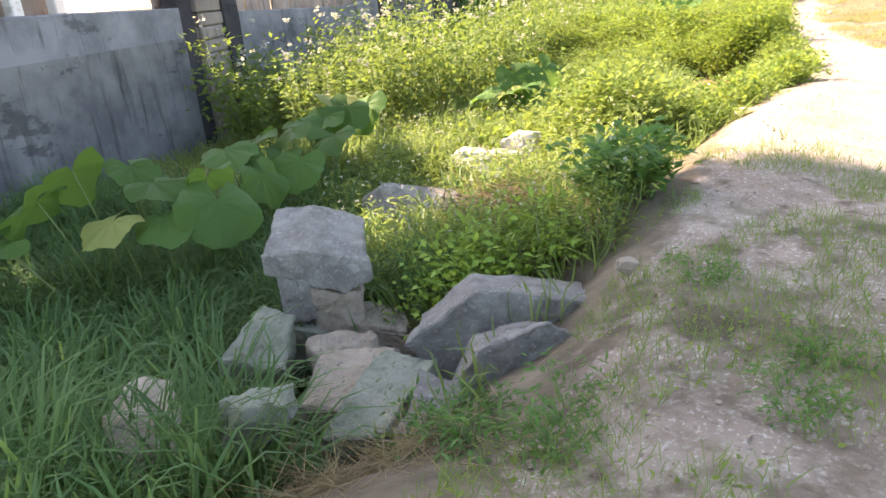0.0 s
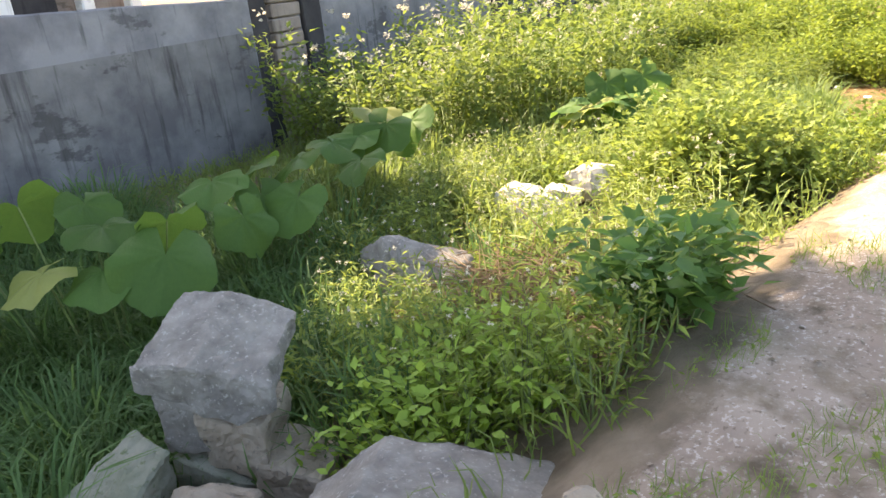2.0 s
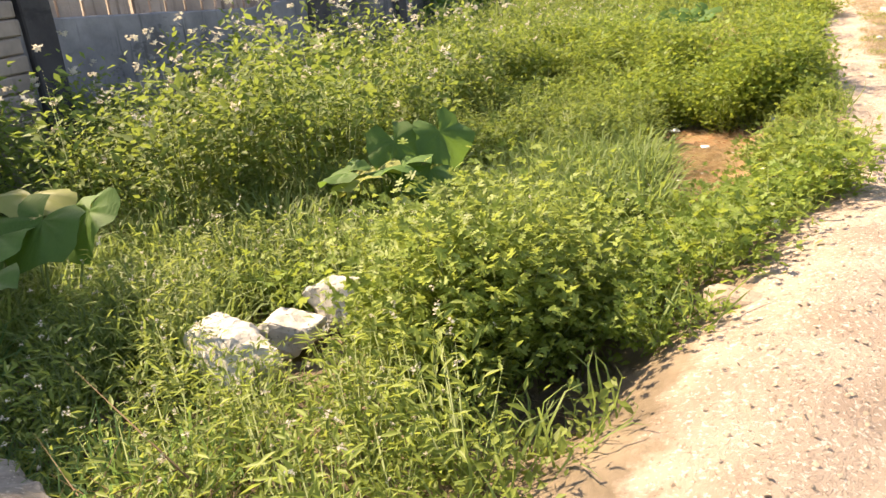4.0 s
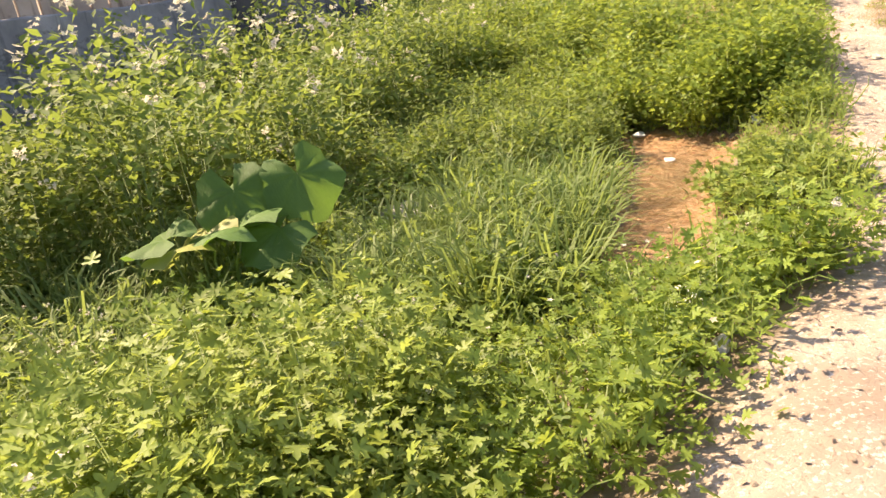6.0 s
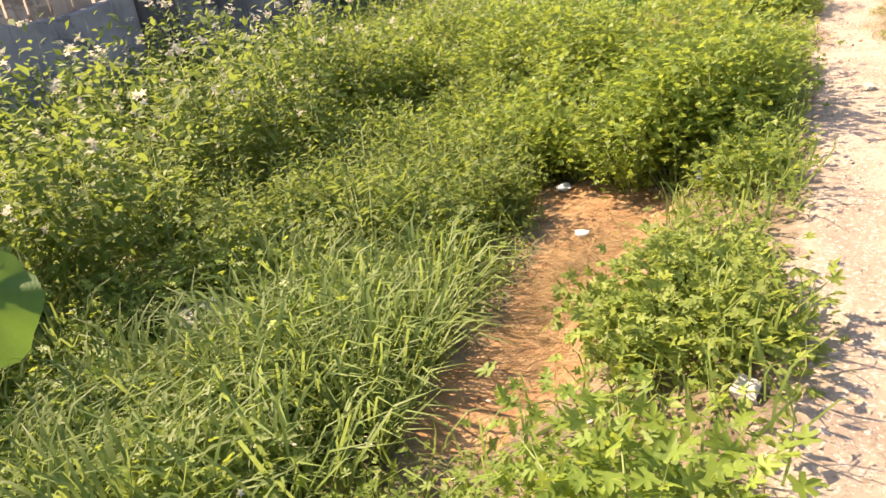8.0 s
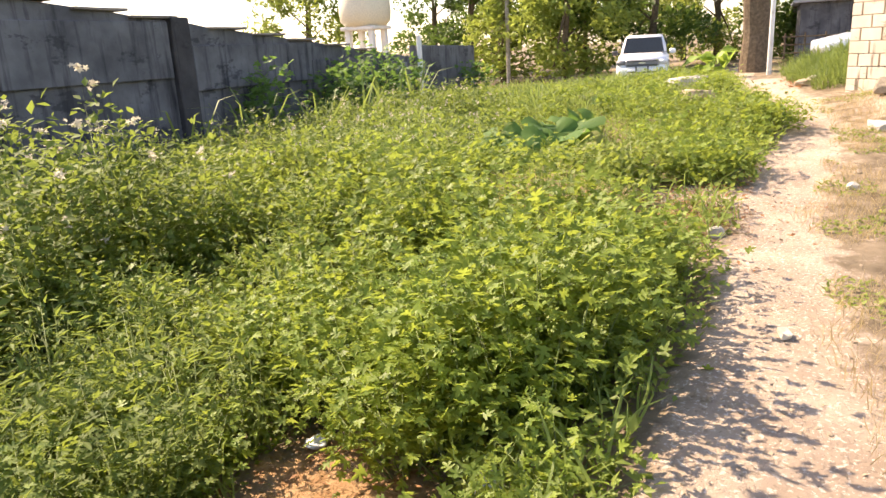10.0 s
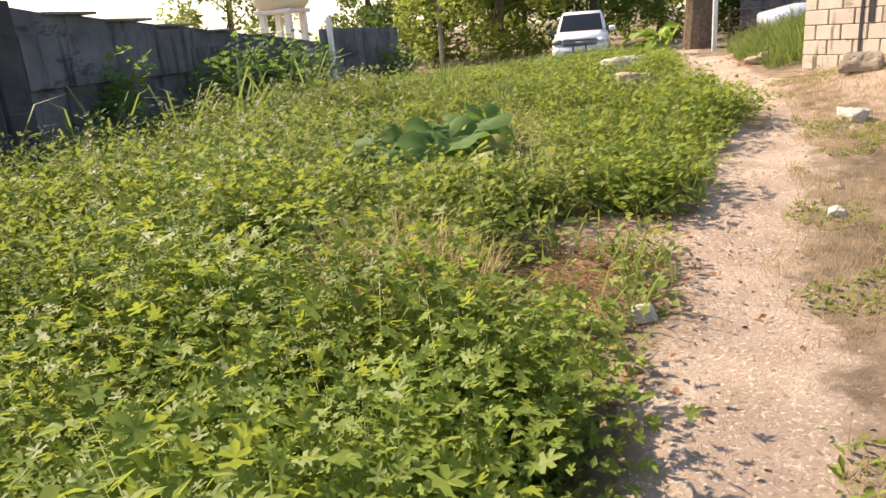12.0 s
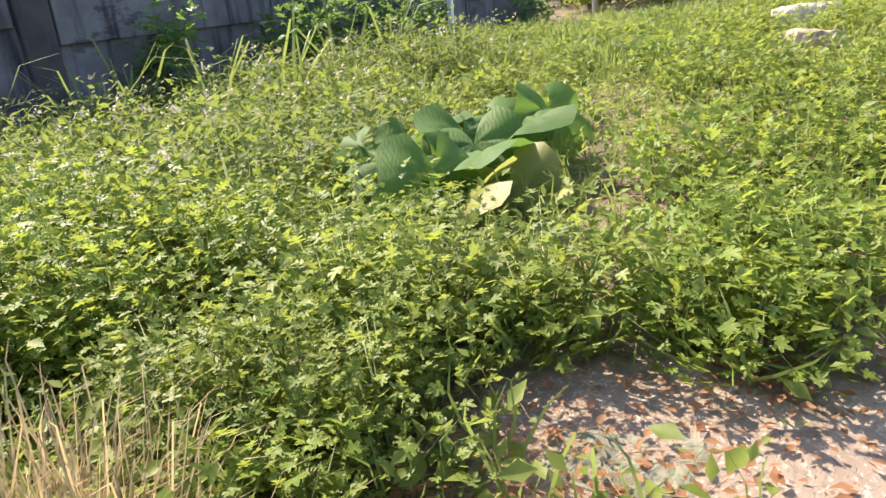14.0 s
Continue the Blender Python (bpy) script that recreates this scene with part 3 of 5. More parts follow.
scatter([make_plant("pale_leafy_bush", 46 + i, 0.92, 0.42, 1200, LOBED, 0.056, LEAF_COVER, 22) for i in range(2)], tall_lows, "pale green bush with lobed leaves above the rocks", "bush", "pale leafy bushes", (1.0, 1.3), seed=6)
lows = [(9.9, 0.95), (8.6, -0.45), (13.2, 1.05), (13.6, 1.2), (12.9, 1.15), (16.9, 0.9)]
lows += spots_in(6, 150, 17.2, 30, -5.0, 2.0, lambda s, w: clear(s, w, 0.3) and not (19.8 < s < 22 and -1.6 < w < 0.2), 0.3)
lows += spots_in(7, 80, 7.0, 14.5, -2.6, 1.3, lambda s, w: clear(s, w, 0.35) and not (s > 10.0 and w > -0.75), 0.3)
lows += [(19.0, 1.35), (19.7, 1.45), (20.4, 1.5), (21.2, 1.6), (22.0, 1.9), (19.4, 1.0), (20.1, 1.1), (20.9, 1.2), (18.7, 0.5), (22.4, 2.0)]
scatter(small, lows, "low plant with small lobed green leaves", "plant", "low leafy plants", (0.7, 1.25), seed=8)
# feathery pale weeds in the hollow
feathers = [make_plant("feathery_weed", 50 + i, 0.8, 0.32, 330, NARROW, 0.085, LEAF_WEED, 12) for i in range(4)]
scatter(feathers, spots_in(9, 60, 12.5, 17, -4.0, -0.8, lambda s, w: clear(s, w), 0.35) + spots_in(10, 50, 16.5, 20, -7.0, -3.2, None, 0.4),
        "feathery yellow-green weed standing in the hollow", "weed", "feathery weeds", (0.8, 1.25), seed=9)
# grass tufts
tufts = [make_tuft("grass_tuft", 60 + i, 85, 0.52, 0.16, BLADE, 0.8) for i in range(5)]
scatter(tufts, spots_in(11, 90, 9.6, 12.2, -1.9, 0.35, lambda s, w: clear(s, w, 0.6) and w < -0.35 - 0.2 * (s - 10.6) * (s > 10.6), 0.19) + spots_in(12, 120, 6.5, 11.5, -5.2, -2.4, lambda s, w: clear(s, w), 0.22),
        "tuft of long arching green grass", "grass", "grass tufts in the hollow", (0.7, 1.3), seed=12)
ditch = [make_tuft("ditch_grass_tuft", 70 + i, 150, 0.58, 0.2, BLADE_BLUE, 0.62) for i in range(5)]
scatter(ditch, spots_in(13, 230, -0.6, 6.0, -7.0, -2.0, lambda s, w: clear(s, w) and w < -1.7 - 0.35 * max(0, s - 1.5), 0.2),
        "tuft of broad dark green ditch grass", "grass", "ditch grass tufts", (0.7, 1.35), seed=14)
# flowering meadow patch before the rocks
daisies = [make_plant("daisy_weed", 80 + i, 0.62, 0.25, 210, NARROW, 0.065, LEAF_COVER, 12, 4, 0.017) for i in range(4)]
scatter(daisies, spots_in(15, 120, 3.9, 8.8, -3.6, -0.6, lambda s, w: clear(s, w, 0.35) and (w > -3.0 or s > 5.5), 0.2),
        "small weed dotted with tiny white flowers", "weed", "small white-flowered weeds", (0.75, 1.3), seed=16)
clover = [make_plant("clover_bush", 90 + i, 0.42, 0.28, 330, OVAL, 0.055, LEAF_BRIGHT, 12) for i in range(2)]
scatter(clover, [(3.75, -1.55), (4.0, -1.3), (3.75, -1.3), (4.2, -1.55), (4.0, -1.0), (3.8, -1.75), (4.25, -1.15)], "bright yellow-green bush with small round leaves", "bush", "round-leaved bushes", (1.15, 1.45), seed=17)
shrub = [make_plant("dark_shrub", 95 + i, 0.5, 0.26, 190, OVAL, 0.105, LEAF_DARK, 9) for i in range(2)]
scatter(shrub, [(4.45, -0.68), (4.62, -0.5), (4.45, -0.48), (4.7, -0.68)], "dark green broad-leaved shrub beside the earth bank", "shrub", "broad-leaved shrubs", (1.05, 1.25), seed=18)
fern = [make_plant("ferny_tuft", 99 + i, 0.2, 0.2, 260, NARROW, 0.05, LEAF_DARK, 12) for i in range(2)]
scatter(fern, [(1.95, -1.1), (2.05, -0.95), (1.85, -0.85), (1.9, 0.2), (2.2, 0.35), (3.0, -0.1), (1.6, -0.5), (2.0, -0.55)], "low feathery green tuft on trodden earth", "plant", "ferny tufts", (0.7, 1.2), seed=19)
near = [(17.75, 0.30), (18.0, 0.48), (18.25, 0.25), (17.65, -0.05), (18.55, 0.40), (18.05, 0.02), (18.85, 0.62), (18.45, 0.0), (17.9, -0.4), (18.8, 0.2)]
scatter([make_plant("pale_weed", 105 + i, 0.50, 0.32, 640, LOBED, 0.042, LEAF_COVER, 18) for i in range(2)], near, "low pale green weed with finely cut leaves", "weed", "low pale weeds by the path", (0.85, 1.25), seed=54)
dry = [make_tuft("dry_grass_clump", 110 + i, 480, 0.62, 0.24, STRAW, 0.2, 0.35) for i in range(2)]
scatter(dry, [(16.6, 0.2), (16.75, 0.35), (16.95, 0.25), (17.0, 0.45), (16.7, 0.0), (17.1, 0.1), (16.8, 0.5)], "clump of dry straw-coloured grass", "grass", "dry grass clumps", (0.9, 1.25), seed=20)
reeds = [make_tuft("tall_reed", 115 + i, 14, 1.35, 0.16, BLADE) for i in range(3)]
scatter(reeds, [(22.5, -5.6), (23.4, -5.2), (24.6, -5.4), (21.2, -6.2), (20.0, -6.4), (25.6, -5.2), (19.3, -6.8), (22.0, -6.6)], "tall upright reed grass before the wall", "grass", "tall reeds", (0.9, 1.2), seed=21)
hump_grass = [make_tuft("bank_grass_tuft", 120 + i, 120, 0.5, 0.3, BLADE) for i in range(3)]
scatter(hump_grass, spots_in(22, 120, 27.0, 33.5, 2.5, 7.0, None, 0.3) + spots_in(23, 130, 23, 40, -7, -0.5, lambda s, w: clear(s, w) and math.sin(s * 1.3) + math.cos(w * 1.7) > -0.5, 0.4), "tuft of short green bank grass", "grass", "bank grass tufts", (0.7, 1.3), seed=23)
creeper = [make_plant("wall_shrub", 130 + i, 1.5, 0.7, 330, LOBED, 0.15, LEAF_DARK, 12) for i in range(2)]
scatter(creeper, [(25.6, -7.2), (26.8, -7.2), (28.2, -7.1), (23.4, -7.3), (34.6, -7.1), (29.2, -7.3)], "dark leafy shrub growing against the wall", "shrub", "shrubs against the wall", (0.8, 1.15), seed=24)


# broad-leaved gourd plants
def gourd_leaf(seed, radius):
    """Big round wavy leaf with a notch at its stalk and folded halves."""
    r = random.Random(seed)
    bm = bmesh.new()
    n, rings = 26, 4
    fold, wave = r.uniform(0.15, 0.5), r.uniform(0.04, 0.09)
    hub = bm.verts.new((0, 0, 0))
    last = None
    first = None
    cols = []
    for i in range(n):
        a = radians(16 + (360 - 32) * i / (n - 1)) - math.pi / 2
        lobe = 1.0 + 0.07 * math.cos(5 * (a - math.pi / 2)) + 0.03 * math.sin(13 * a + seed)
        col = []
        for k in range(1, rings + 1):
            q = k / rings
            x, y = math.cos(a) * radius * lobe * q, math.sin(a) * radius * lobe * q + 0.25 * radius * q
            z = fold * abs(x) * 0.8 - 0.28 * (q * radius) ** 2 / radius + wave * radius * 2 * q * q * math.sin(4 * a + seed) + 0.012 * math.sin(9 * a)
            col.append(bm.verts.new((x, y, z)))
        cols.append(col)
    for a, b in zip(cols, cols[1:]):
        bm.faces.new((hub, a[0], b[0]))
        for k in range(rings - 1):
            bm.faces.new((a[k], a[k + 1], b[k + 1], b[k]))
    for face in bm.faces:
        face.smooth = True
    return bm


def gourd_plant(seed, leaves, label, tilt_to):
    """leaves: offsets in s, w, height, size and colour; each leaf on a hollow stalk from the root."""
    plant = new("gourd_plant")
    s0, w0 = leaves[0][0], leaves[0][1]
    ground = float(land(s0, w0))
    plant.matrix_world = place(s0, w0, ground)
    tagged(plant, label, "plant", "broad-leaved gourd plants")
    r = random.Random(seed)
    for k, (s, w, z, size, old) in enumerate(leaves):
        z = z + (float(rise(s, w)) if s < 16.5 else 0.0)
        tilt = r.uniform(5, 58)
        leaf = part("leaf", gourd_leaf(seed * 31 + k, size * (1.12 if seed < 4 else 1.25 if seed == 4 else 1.5)), LEAF_YELLOW if old else LEAF_GOURD, plant)
        leaf.matrix_basis = pose(s - s0, -(w - w0), z - ground) @ pose(0, 0, 0, 0, 0, tilt_to + r.uniform(-100, 100)) @ pose(0, 0, 0, -tilt, r.uniform(-18, 18), 0)
        root = Vector(((s - s0) * 0.55, -(w - w0) * 0.55, 0))
        tip = Vector((s - s0, -(w - w0), z - ground))
        bm = bmesh.new()
        rings = []
        for q in range(5):
            u = q / 4
            c = root.lerp(tip, u) + Vector((0, 0, 0.06 * math.sin(u * math.pi)))
            rad = 0.011 - 0.004 * u
            rings.append([bm.verts.new(c + Vector((math.cos(a) * rad, math.sin(a) * rad, 0))) for a in (0, 1.26, 2.51, 3.77, 5.03)])
        for a, b in zip(rings, rings[1:]):
            for i in range(5):
                bm.faces.new((a[i], a[(i + 1) % 5], b[(i + 1) % 5], b[i]))
        part("stalk", bm, STEM, plant)


gourd_plant(1, [(4.0, -4.1, -0.05, 0.24, 0), (3.75, -4.35, 0.0, 0.22, 1), (4.25, -3.75, 0.02, 0.30, 0), (4.2, -4.3, 0.18, 0.22, 0), (4.5, -4.0, 0.16, 0.24, 0), (3.6, -4.9, 0.20, 0.26, 0), (4.0, -4.9, 0.34, 0.26, 0), (4.3, -4.6, 0.3, 0.2, 0),
                (3.3, -5.2, 0.12, 0.24, 0), (3.2, -4.9, -0.05, 0.22, 0)], "gourd plant with large round dark green leaves in the ditch", 75)
gourd_plant(2, [(5.4, -4.0, 0.1, 0.22, 0), (5.2, -4.3, 0.24, 0.24, 0), (5.6, -4.2, 0.26, 0.26, 0), (5.5, -3.7, 0.06, 0.24, 0), (5.9, -4.0, 0.28, 0.24, 0), (5.0, -3.8, 0.05, 0.22, 0)], "gourd plant with large upright green leaves in shade", 75)
gourd_plant(3, [(7.0, -4.2, 0.25, 0.25, 0), (7.2, -4.0, 0.32, 0.26, 0), (7.4, -4.3, 0.42, 0.24, 1), (6.7, -4.3, 0.24, 0.25, 0), (7.5, -3.9, 0.3, 0.26, 0), (6.6, -3.9, 0.1, 0.24, 0)], "gourd plant with broad leaves edged by sun", 75)
gourd_plant(4, [(9.6, -2.75, 0.05, 0.27, 1), (9.75, -2.5, 0.12, 0.27, 0), (10.0, -2.7, 0.3, 0.24, 0), (9.9, -2.3, 0.05, 0.22, 0), (9.5, -2.95, 0.1, 0.2, 0), (10.3, -2.35, 0.34, 0.24, 0), (10.1, -2.9, 0.18, 0.2, 0)], "sunlit gourd plant with pale ragged leaves", 75)
gourd_plant(5, [(20.45, -0.65, 0.36, 0.26, 0), (20.15, -0.25, 0.16, 0.27, 1), (20.30, -0.50, 0.34, 0.24, 0), (20.65, -0.85, 0.38, 0.26, 0), (20.85, -0.40, 0.44, 0.26, 0), (20.75, -1.20, 0.36, 0.24, 0), (21.05, -0.80, 0.40, 0.24, 0), (20.35, -1.10, 0.24, 0.22, 0),
                (20.05, -0.05, 0.04, 0.24, 1), (19.75, -0.25, 0.24, 0.25, 1), (19.9, -0.6, 0.34, 0.25, 0), (20.2, -1.35, 0.34, 0.23, 0), (20.0, -0.95, 0.32, 0.24, 0), (21.25, -0.50, 0.44, 0.22, 0)], "gourd plant with big pale green lobed leaves", 75)
gourd_plant(6, [(25.0, -1.2, 0.42, 0.2, 1), (25.3, -1.0, 0.46, 0.2, 0), (24.8, -0.9, 0.4, 0.18, 0)], "small gourd plant among low weeds", 75)



# ground cover that nobody could count
def cover(name, seed, count, s0, s1, w0, w1, shape, size, mat, label, lift=0.06, keep=None, category="ground cover"):
    r = rnd(seed)
    s, w = r.uniform(s0, s1, count), r.uniform(w0, w1, count)
    ok = keep(s, w) if keep else np.ones(count, bool)
    s, w = s[ok], w[ok]
    n = len(s)
    z = land(s, w) + np.abs(r.normal(0, lift, n))
    where = np.stack([s, -w, z], -1)
    v, f = strew(shape, where, r.uniform(-3.14, 3.14, n), r.normal(0.2, 0.4, n), r.normal(0, 0.4, n), size * r.uniform(0.5, 1.3, n))
    ob = part(name, tri_mesh(name, v, f), mat)
    ob.matrix_world = BASE
    return tagged(ob, label, category, kind="stuff")


def green(s, w):
    return (w < path_left(s) - 0.1 - 0.22 * (1 - ease(s, 7.5, 9)) + 0.25 * lumps(s, w, 2.7, 4)) & (redness(s, w) < 0.3) & (bareness(s, w) < 0.6)


def hollow(s, w):
    k = green(s, w)
    for a, b, c in ROCKY[:3] + ROCKY[-3:]:
        k &= (s - a) ** 2 + (w - b) ** 2 > (0.7 * c) ** 2
    return k


cover("leafy_ground_cover", 201, 60000, 4, 18, -7.6, 1.6, OVAL, 0.06, LEAF_COVER, "low mat of small green leaves over the soil", 0.10, hollow)
cover("leafy_ground_cover", 202, 60000, 16.5, 42, -7.8, 2.2, OVAL, 0.085, LEAF_COVER, "low mat of small green leaves over the lot", 0.14, green)
cover("grass_sward", 203, 26000, 16.5, 40, -7.8, 2.2, BLADE_SHAPE, 0.28, BLADE, "short mixed grass between the weeds", 0.02, green, "grass")
cover("grass_sward", 204, 22000, 2, 16, -7.6, 1.4, BLADE_SHAPE, 0.3, BLADE, "short mixed grass in the hollow", 0.02, hollow, "grass")
cover("grass_sward", 205, 16000, -2, 6, -7.6, -1.6, BLADE_SHAPE, 0.4, BLADE_BLUE, "long dark grass filling the ditch", 0.02, hollow, "grass")


def trodden(s, w):
    return (w > path_left(s) - 0.1) & (lumps(s, w, 1.9, 3) > -0.15) & (s < 5.6 + 0.5 * lumps(s, w, 2.3, 6))


def verge(s, w):
    return (w > path_right(s) + 0.02 + 0.12 * lumps(s, w, 2.1, 2)) & (lumps(s, w, 1.4, 7) > -0.45)


cover("worn_grass", 206, 62000, -1, 8.5, -1.2, 4, BLADE_SHAPE, 0.085, BLADE, "short worn grass on trodden earth", 0.004, trodden, "grass")
cover("tiny_leaves", 207, 20000, -2, 8.5, -1.2, 4, OVAL, 0.028, LEAF_COVER, "tiny creeping leaves on trodden earth", 0.01, trodden)
cover("dry_verge_grass", 208, 36000, 9, 25, 2.0, 4.6, BLADE_SHAPE, 0.085, STRAW, "dry straw-coloured verge grass", 0.004, verge, "grass")
cover("verge_leaves", 209, 26000, 11, 25, 2.1, 4.6, OVAL, 0.045, LEAF_COVER, "sparse green verge leaves", 0.02, lambda s, w: verge(s, w) & (lumps(s, w, 1.7, 9) > 0.1))
cover("bank_grass", 210, 26000, 26, 34, 2.2, 8, BLADE_SHAPE, 0.3, BLADE, "green grass covering a low bank", 0.02, lambda s, w: w > 2.35 + 0.3 * lumps(s, w, 1.5, 2) + 1.0 * (1 - ease(s, 26, 28)), "grass")


# straw, twigs and fallen leaves
def litter(name, seed, count, s, w, rs, rw, shape, size, mat, label, category, lift=0.03, flat=0.25):
    r = rnd(seed)
    ss, ww = s + r.normal(0, rs, count), w + r.normal(0, rw, count)
    where = np.stack([ss, -ww, land(ss, ww) + 0.01 + np.abs(r.normal(0, lift, count))], -1)
    v, f = strew(shape, where, r.uniform(-3.14, 3.14, count), r.normal(0, flat, count) + (math.pi / 2 if shape is STALK else 0), r.normal(0, 0.3, count), size * r.uniform(0.4, 1.3, count))
    ob = part(name, tri_mesh(name, v, f), mat)
    ob.matrix_world = BASE
    return tagged(ob, label, category, kind="stuff")


litter("straw_litter", 301, 1100, 1.8, -1.45, 0.22, 0.32, STALK, 0.3, STRAW, "loose dry straw below the stones", "straw")
litter("twig_heap", 302, 260, 4.9, -0.75, 0.45, 0.22, STALK, 0.42, TWIG, "heap of dry brown twigs", "twigs", 0.06)
litter("twig_heap", 303, 700, 5.15, -1.6, 0.26, 0.28, STALK, 0.6, TWIG, "heap of reddish dry vine stems", "twigs", 0.13)
litter("twig_heap", 304, 120, 7.5, -0.3, 0.5, 0.2, STALK, 0.3, TWIG, "thin scatter of dry twigs at the bank", "twigs", 0.03)
litter("straw_litter", 305, 5200, 12.4, 0.16, 0.75, 0.24, STALK, 0.17, STRAW, "dry straw strewn over reddish earth", "straw", 0.015)
litter("straw_litter", 306, 3600, 17.45, 0.95, 0.4, 0.35, STALK, 0.17, STRAW, "trampled straw beside the path", "straw", 0.03)
litter("fallen_leaves", 307, 1500, 17.6, 1.05, 0.5, 0.35, OVAL, 0.045, DEADLEAF, "curled reddish-brown fallen leaves", "leaves", 0.03)
litter("fallen_leaves", 308, 420, 19.2, 1.45, 0.5, 0.15, OVAL, 0.05, DEADLEAF, "reddish-brown fallen leaves beside the path", "leaves", 0.02)
litter("fallen_leaves", 309, 160, 28.4, 2.6, 0.5, 0.3, OVAL, 0.1, DEADLEAF, "reddish fallen leaves below the bank", "leaves", 0.03)
litter("fallen_leaves", 310, 260, 13.6, -0.1, 1.0, 0.5, OVAL, 0.05, DEADLEAF, "brown leaf litter over reddish earth", "leaves", 0.02)
PEBBLE = (np.array([(0.5, 0, 0.1), (0.1, 0.42, 0.12), (-0.45, 0.2, 0.1), (-0.3, -0.4, 0.08), (0.25, -0.42, 0.1), (0.0, 0.0, 0.38)], float), np.array([(0, 1, 5), (1, 2, 5), (2, 3, 5), (3, 4, 5), (4, 0, 5)]))
cover("path_gravel", 311, 9000, 0, 26, -0.6, 3.2, PEBBLE, 0.022, STONE_TAN, "small pale pebbles and grit on the path", 0.0, lambda s, w: (w > path_left(s)) & (w < path_right(s) + 0.3), "gravel")
litter("white_blossoms", 312, 60, 9.1, 0.0, 0.5, 0.35, STAR, 0.035, FLOWER, "scattered tiny white blossoms", "flowers", 0.25)


# ---------- stones ----------
def stone(name, label, s, w, z, size, seed, mat, yaw=0.0, tilt=(0, 0), rough=0.18, flat=True, cuts=3, category="stone", group=""):
    """Broken block: a box cut coarse, with dented faces and worn edges; size along s, w, z."""
    r = random.Random(seed * 77 + 5)
    bm = bmesh.new()
    for k in range(30):
        p = Vector((r.uniform(-1, 1), r.uniform(-1, 1), r.uniform(-1, 1)))
        big_ = max(abs(p.x), abs(p.y), abs(p.z))
        p = p / big_ * 0.5 if k < 24 else p * 0.45
        bm.verts.new(Vector([max(-0.5, min(0.5, c)) * (1 - 0.25 * rough * r.random() * 4) for c in p]))
    hull = bmesh.ops.convex_hull(bm, input=bm.verts[:])
    bmesh.ops.delete(bm, geom=[e for e in hull["geom_interior"] if isinstance(e, bmesh.types.BMVert)], context="VERTS")
    bmesh.ops.scale(bm, vec=size, verts=bm.verts[:])
    bmesh.ops.bevel(bm, geom=bm.edges[:], offset=0.03 * min(size), segments=1, affect="EDGES")
    bmesh.ops.triangulate(bm, faces=bm.faces[:])
    for k in range(3):
        far_edges = [e for e in bm.edges if e.calc_length() > 0.06]
        if far_edges and len(bm.faces) < 6000:
            bmesh.ops.subdivide_edges(bm, edges=far_edges, cuts=1)
            bmesh.ops.triangulate(bm, faces=[q for q in bm.faces if len(q.verts) > 3])
    o = Vector((seed * 7.3, seed * 3.1, seed))
    for vert in bm.verts:
        p = vert.co.copy()
        vert.co += noise.noise_vector(p * 5 + o) * 0.035 * rough * 4 * max(size) + noise.noise_vector(p * 13 + o) * 0.018 + noise.noise_vector(p * 34 + o) * 0.009
    ob = part(name, bm, mat)
    ob.matrix_world = place(s, w, z + (float(rise(s, w)) if s < 16.5 else 0.0), yaw) @ pose(0, 0, 0, *tilt)
    return tagged(ob, label, category, group)


def chunk(name, label, face, way, seed, mat, group="", category="stone", coarse=1.0):
    """Broken block with flat faces: one face given by its corners in s, w, z, carried on along way and drawn in a little."""
    bm = bmesh.new()
    mid = sum((Vector(p) for p in face), Vector()) / len(face)
    for p in face:
        bm.verts.new(p)
        bm.verts.new(mid.lerp(Vector(p), 0.88) + Vector(way))
    c = mid + Vector(way) / 2
    for vert in bm.verts:
        vert.co = Vector((vert.co.x - c.x, c.y - vert.co.y, vert.co.z - c.z))
    hull = bmesh.ops.convex_hull(bm, input=bm.verts[:])
    loose = [e for e in hull["geom_interior"] if isinstance(e, bmesh.types.BMVert)]
    if loose:
        bmesh.ops.delete(bm, geom=loose, context="VERTS")
    bmesh.ops.bevel(bm, geom=[e for e in bm.edges if e.calc_face_angle(0) > 0.3], offset=0.012, segments=1, affect="EDGES")
    bmesh.ops.triangulate(bm, faces=bm.faces[:])
    for k in range(5):
        wide = [e for e in bm.edges if e.calc_length() > 0.035]
        if wide and len(bm.faces) < 9000:
            bmesh.ops.subdivide_edges(bm, edges=wide, cuts=1)
            bmesh.ops.triangulate(bm, faces=[q for q in bm.faces if len(q.verts) > 3])
    o = Vector((seed * 7.3, seed * 3.1, seed))
    for vert in bm.verts:
        p = vert.co.copy()
        vert.co += coarse * (noise.noise_vector(p * 4 + o) * 0.035 + noise.noise_vector(p * 11 + o) * 0.014 + noise.noise_vector(p * 30 + o) * 0.008 + noise.noise_vector(p * 70 + o) * 0.004)
    ob = part(name, bm, mat)
    ob.matrix_world = place(c.x, c.y, c.z)
    return tagged(ob, label, category, group)


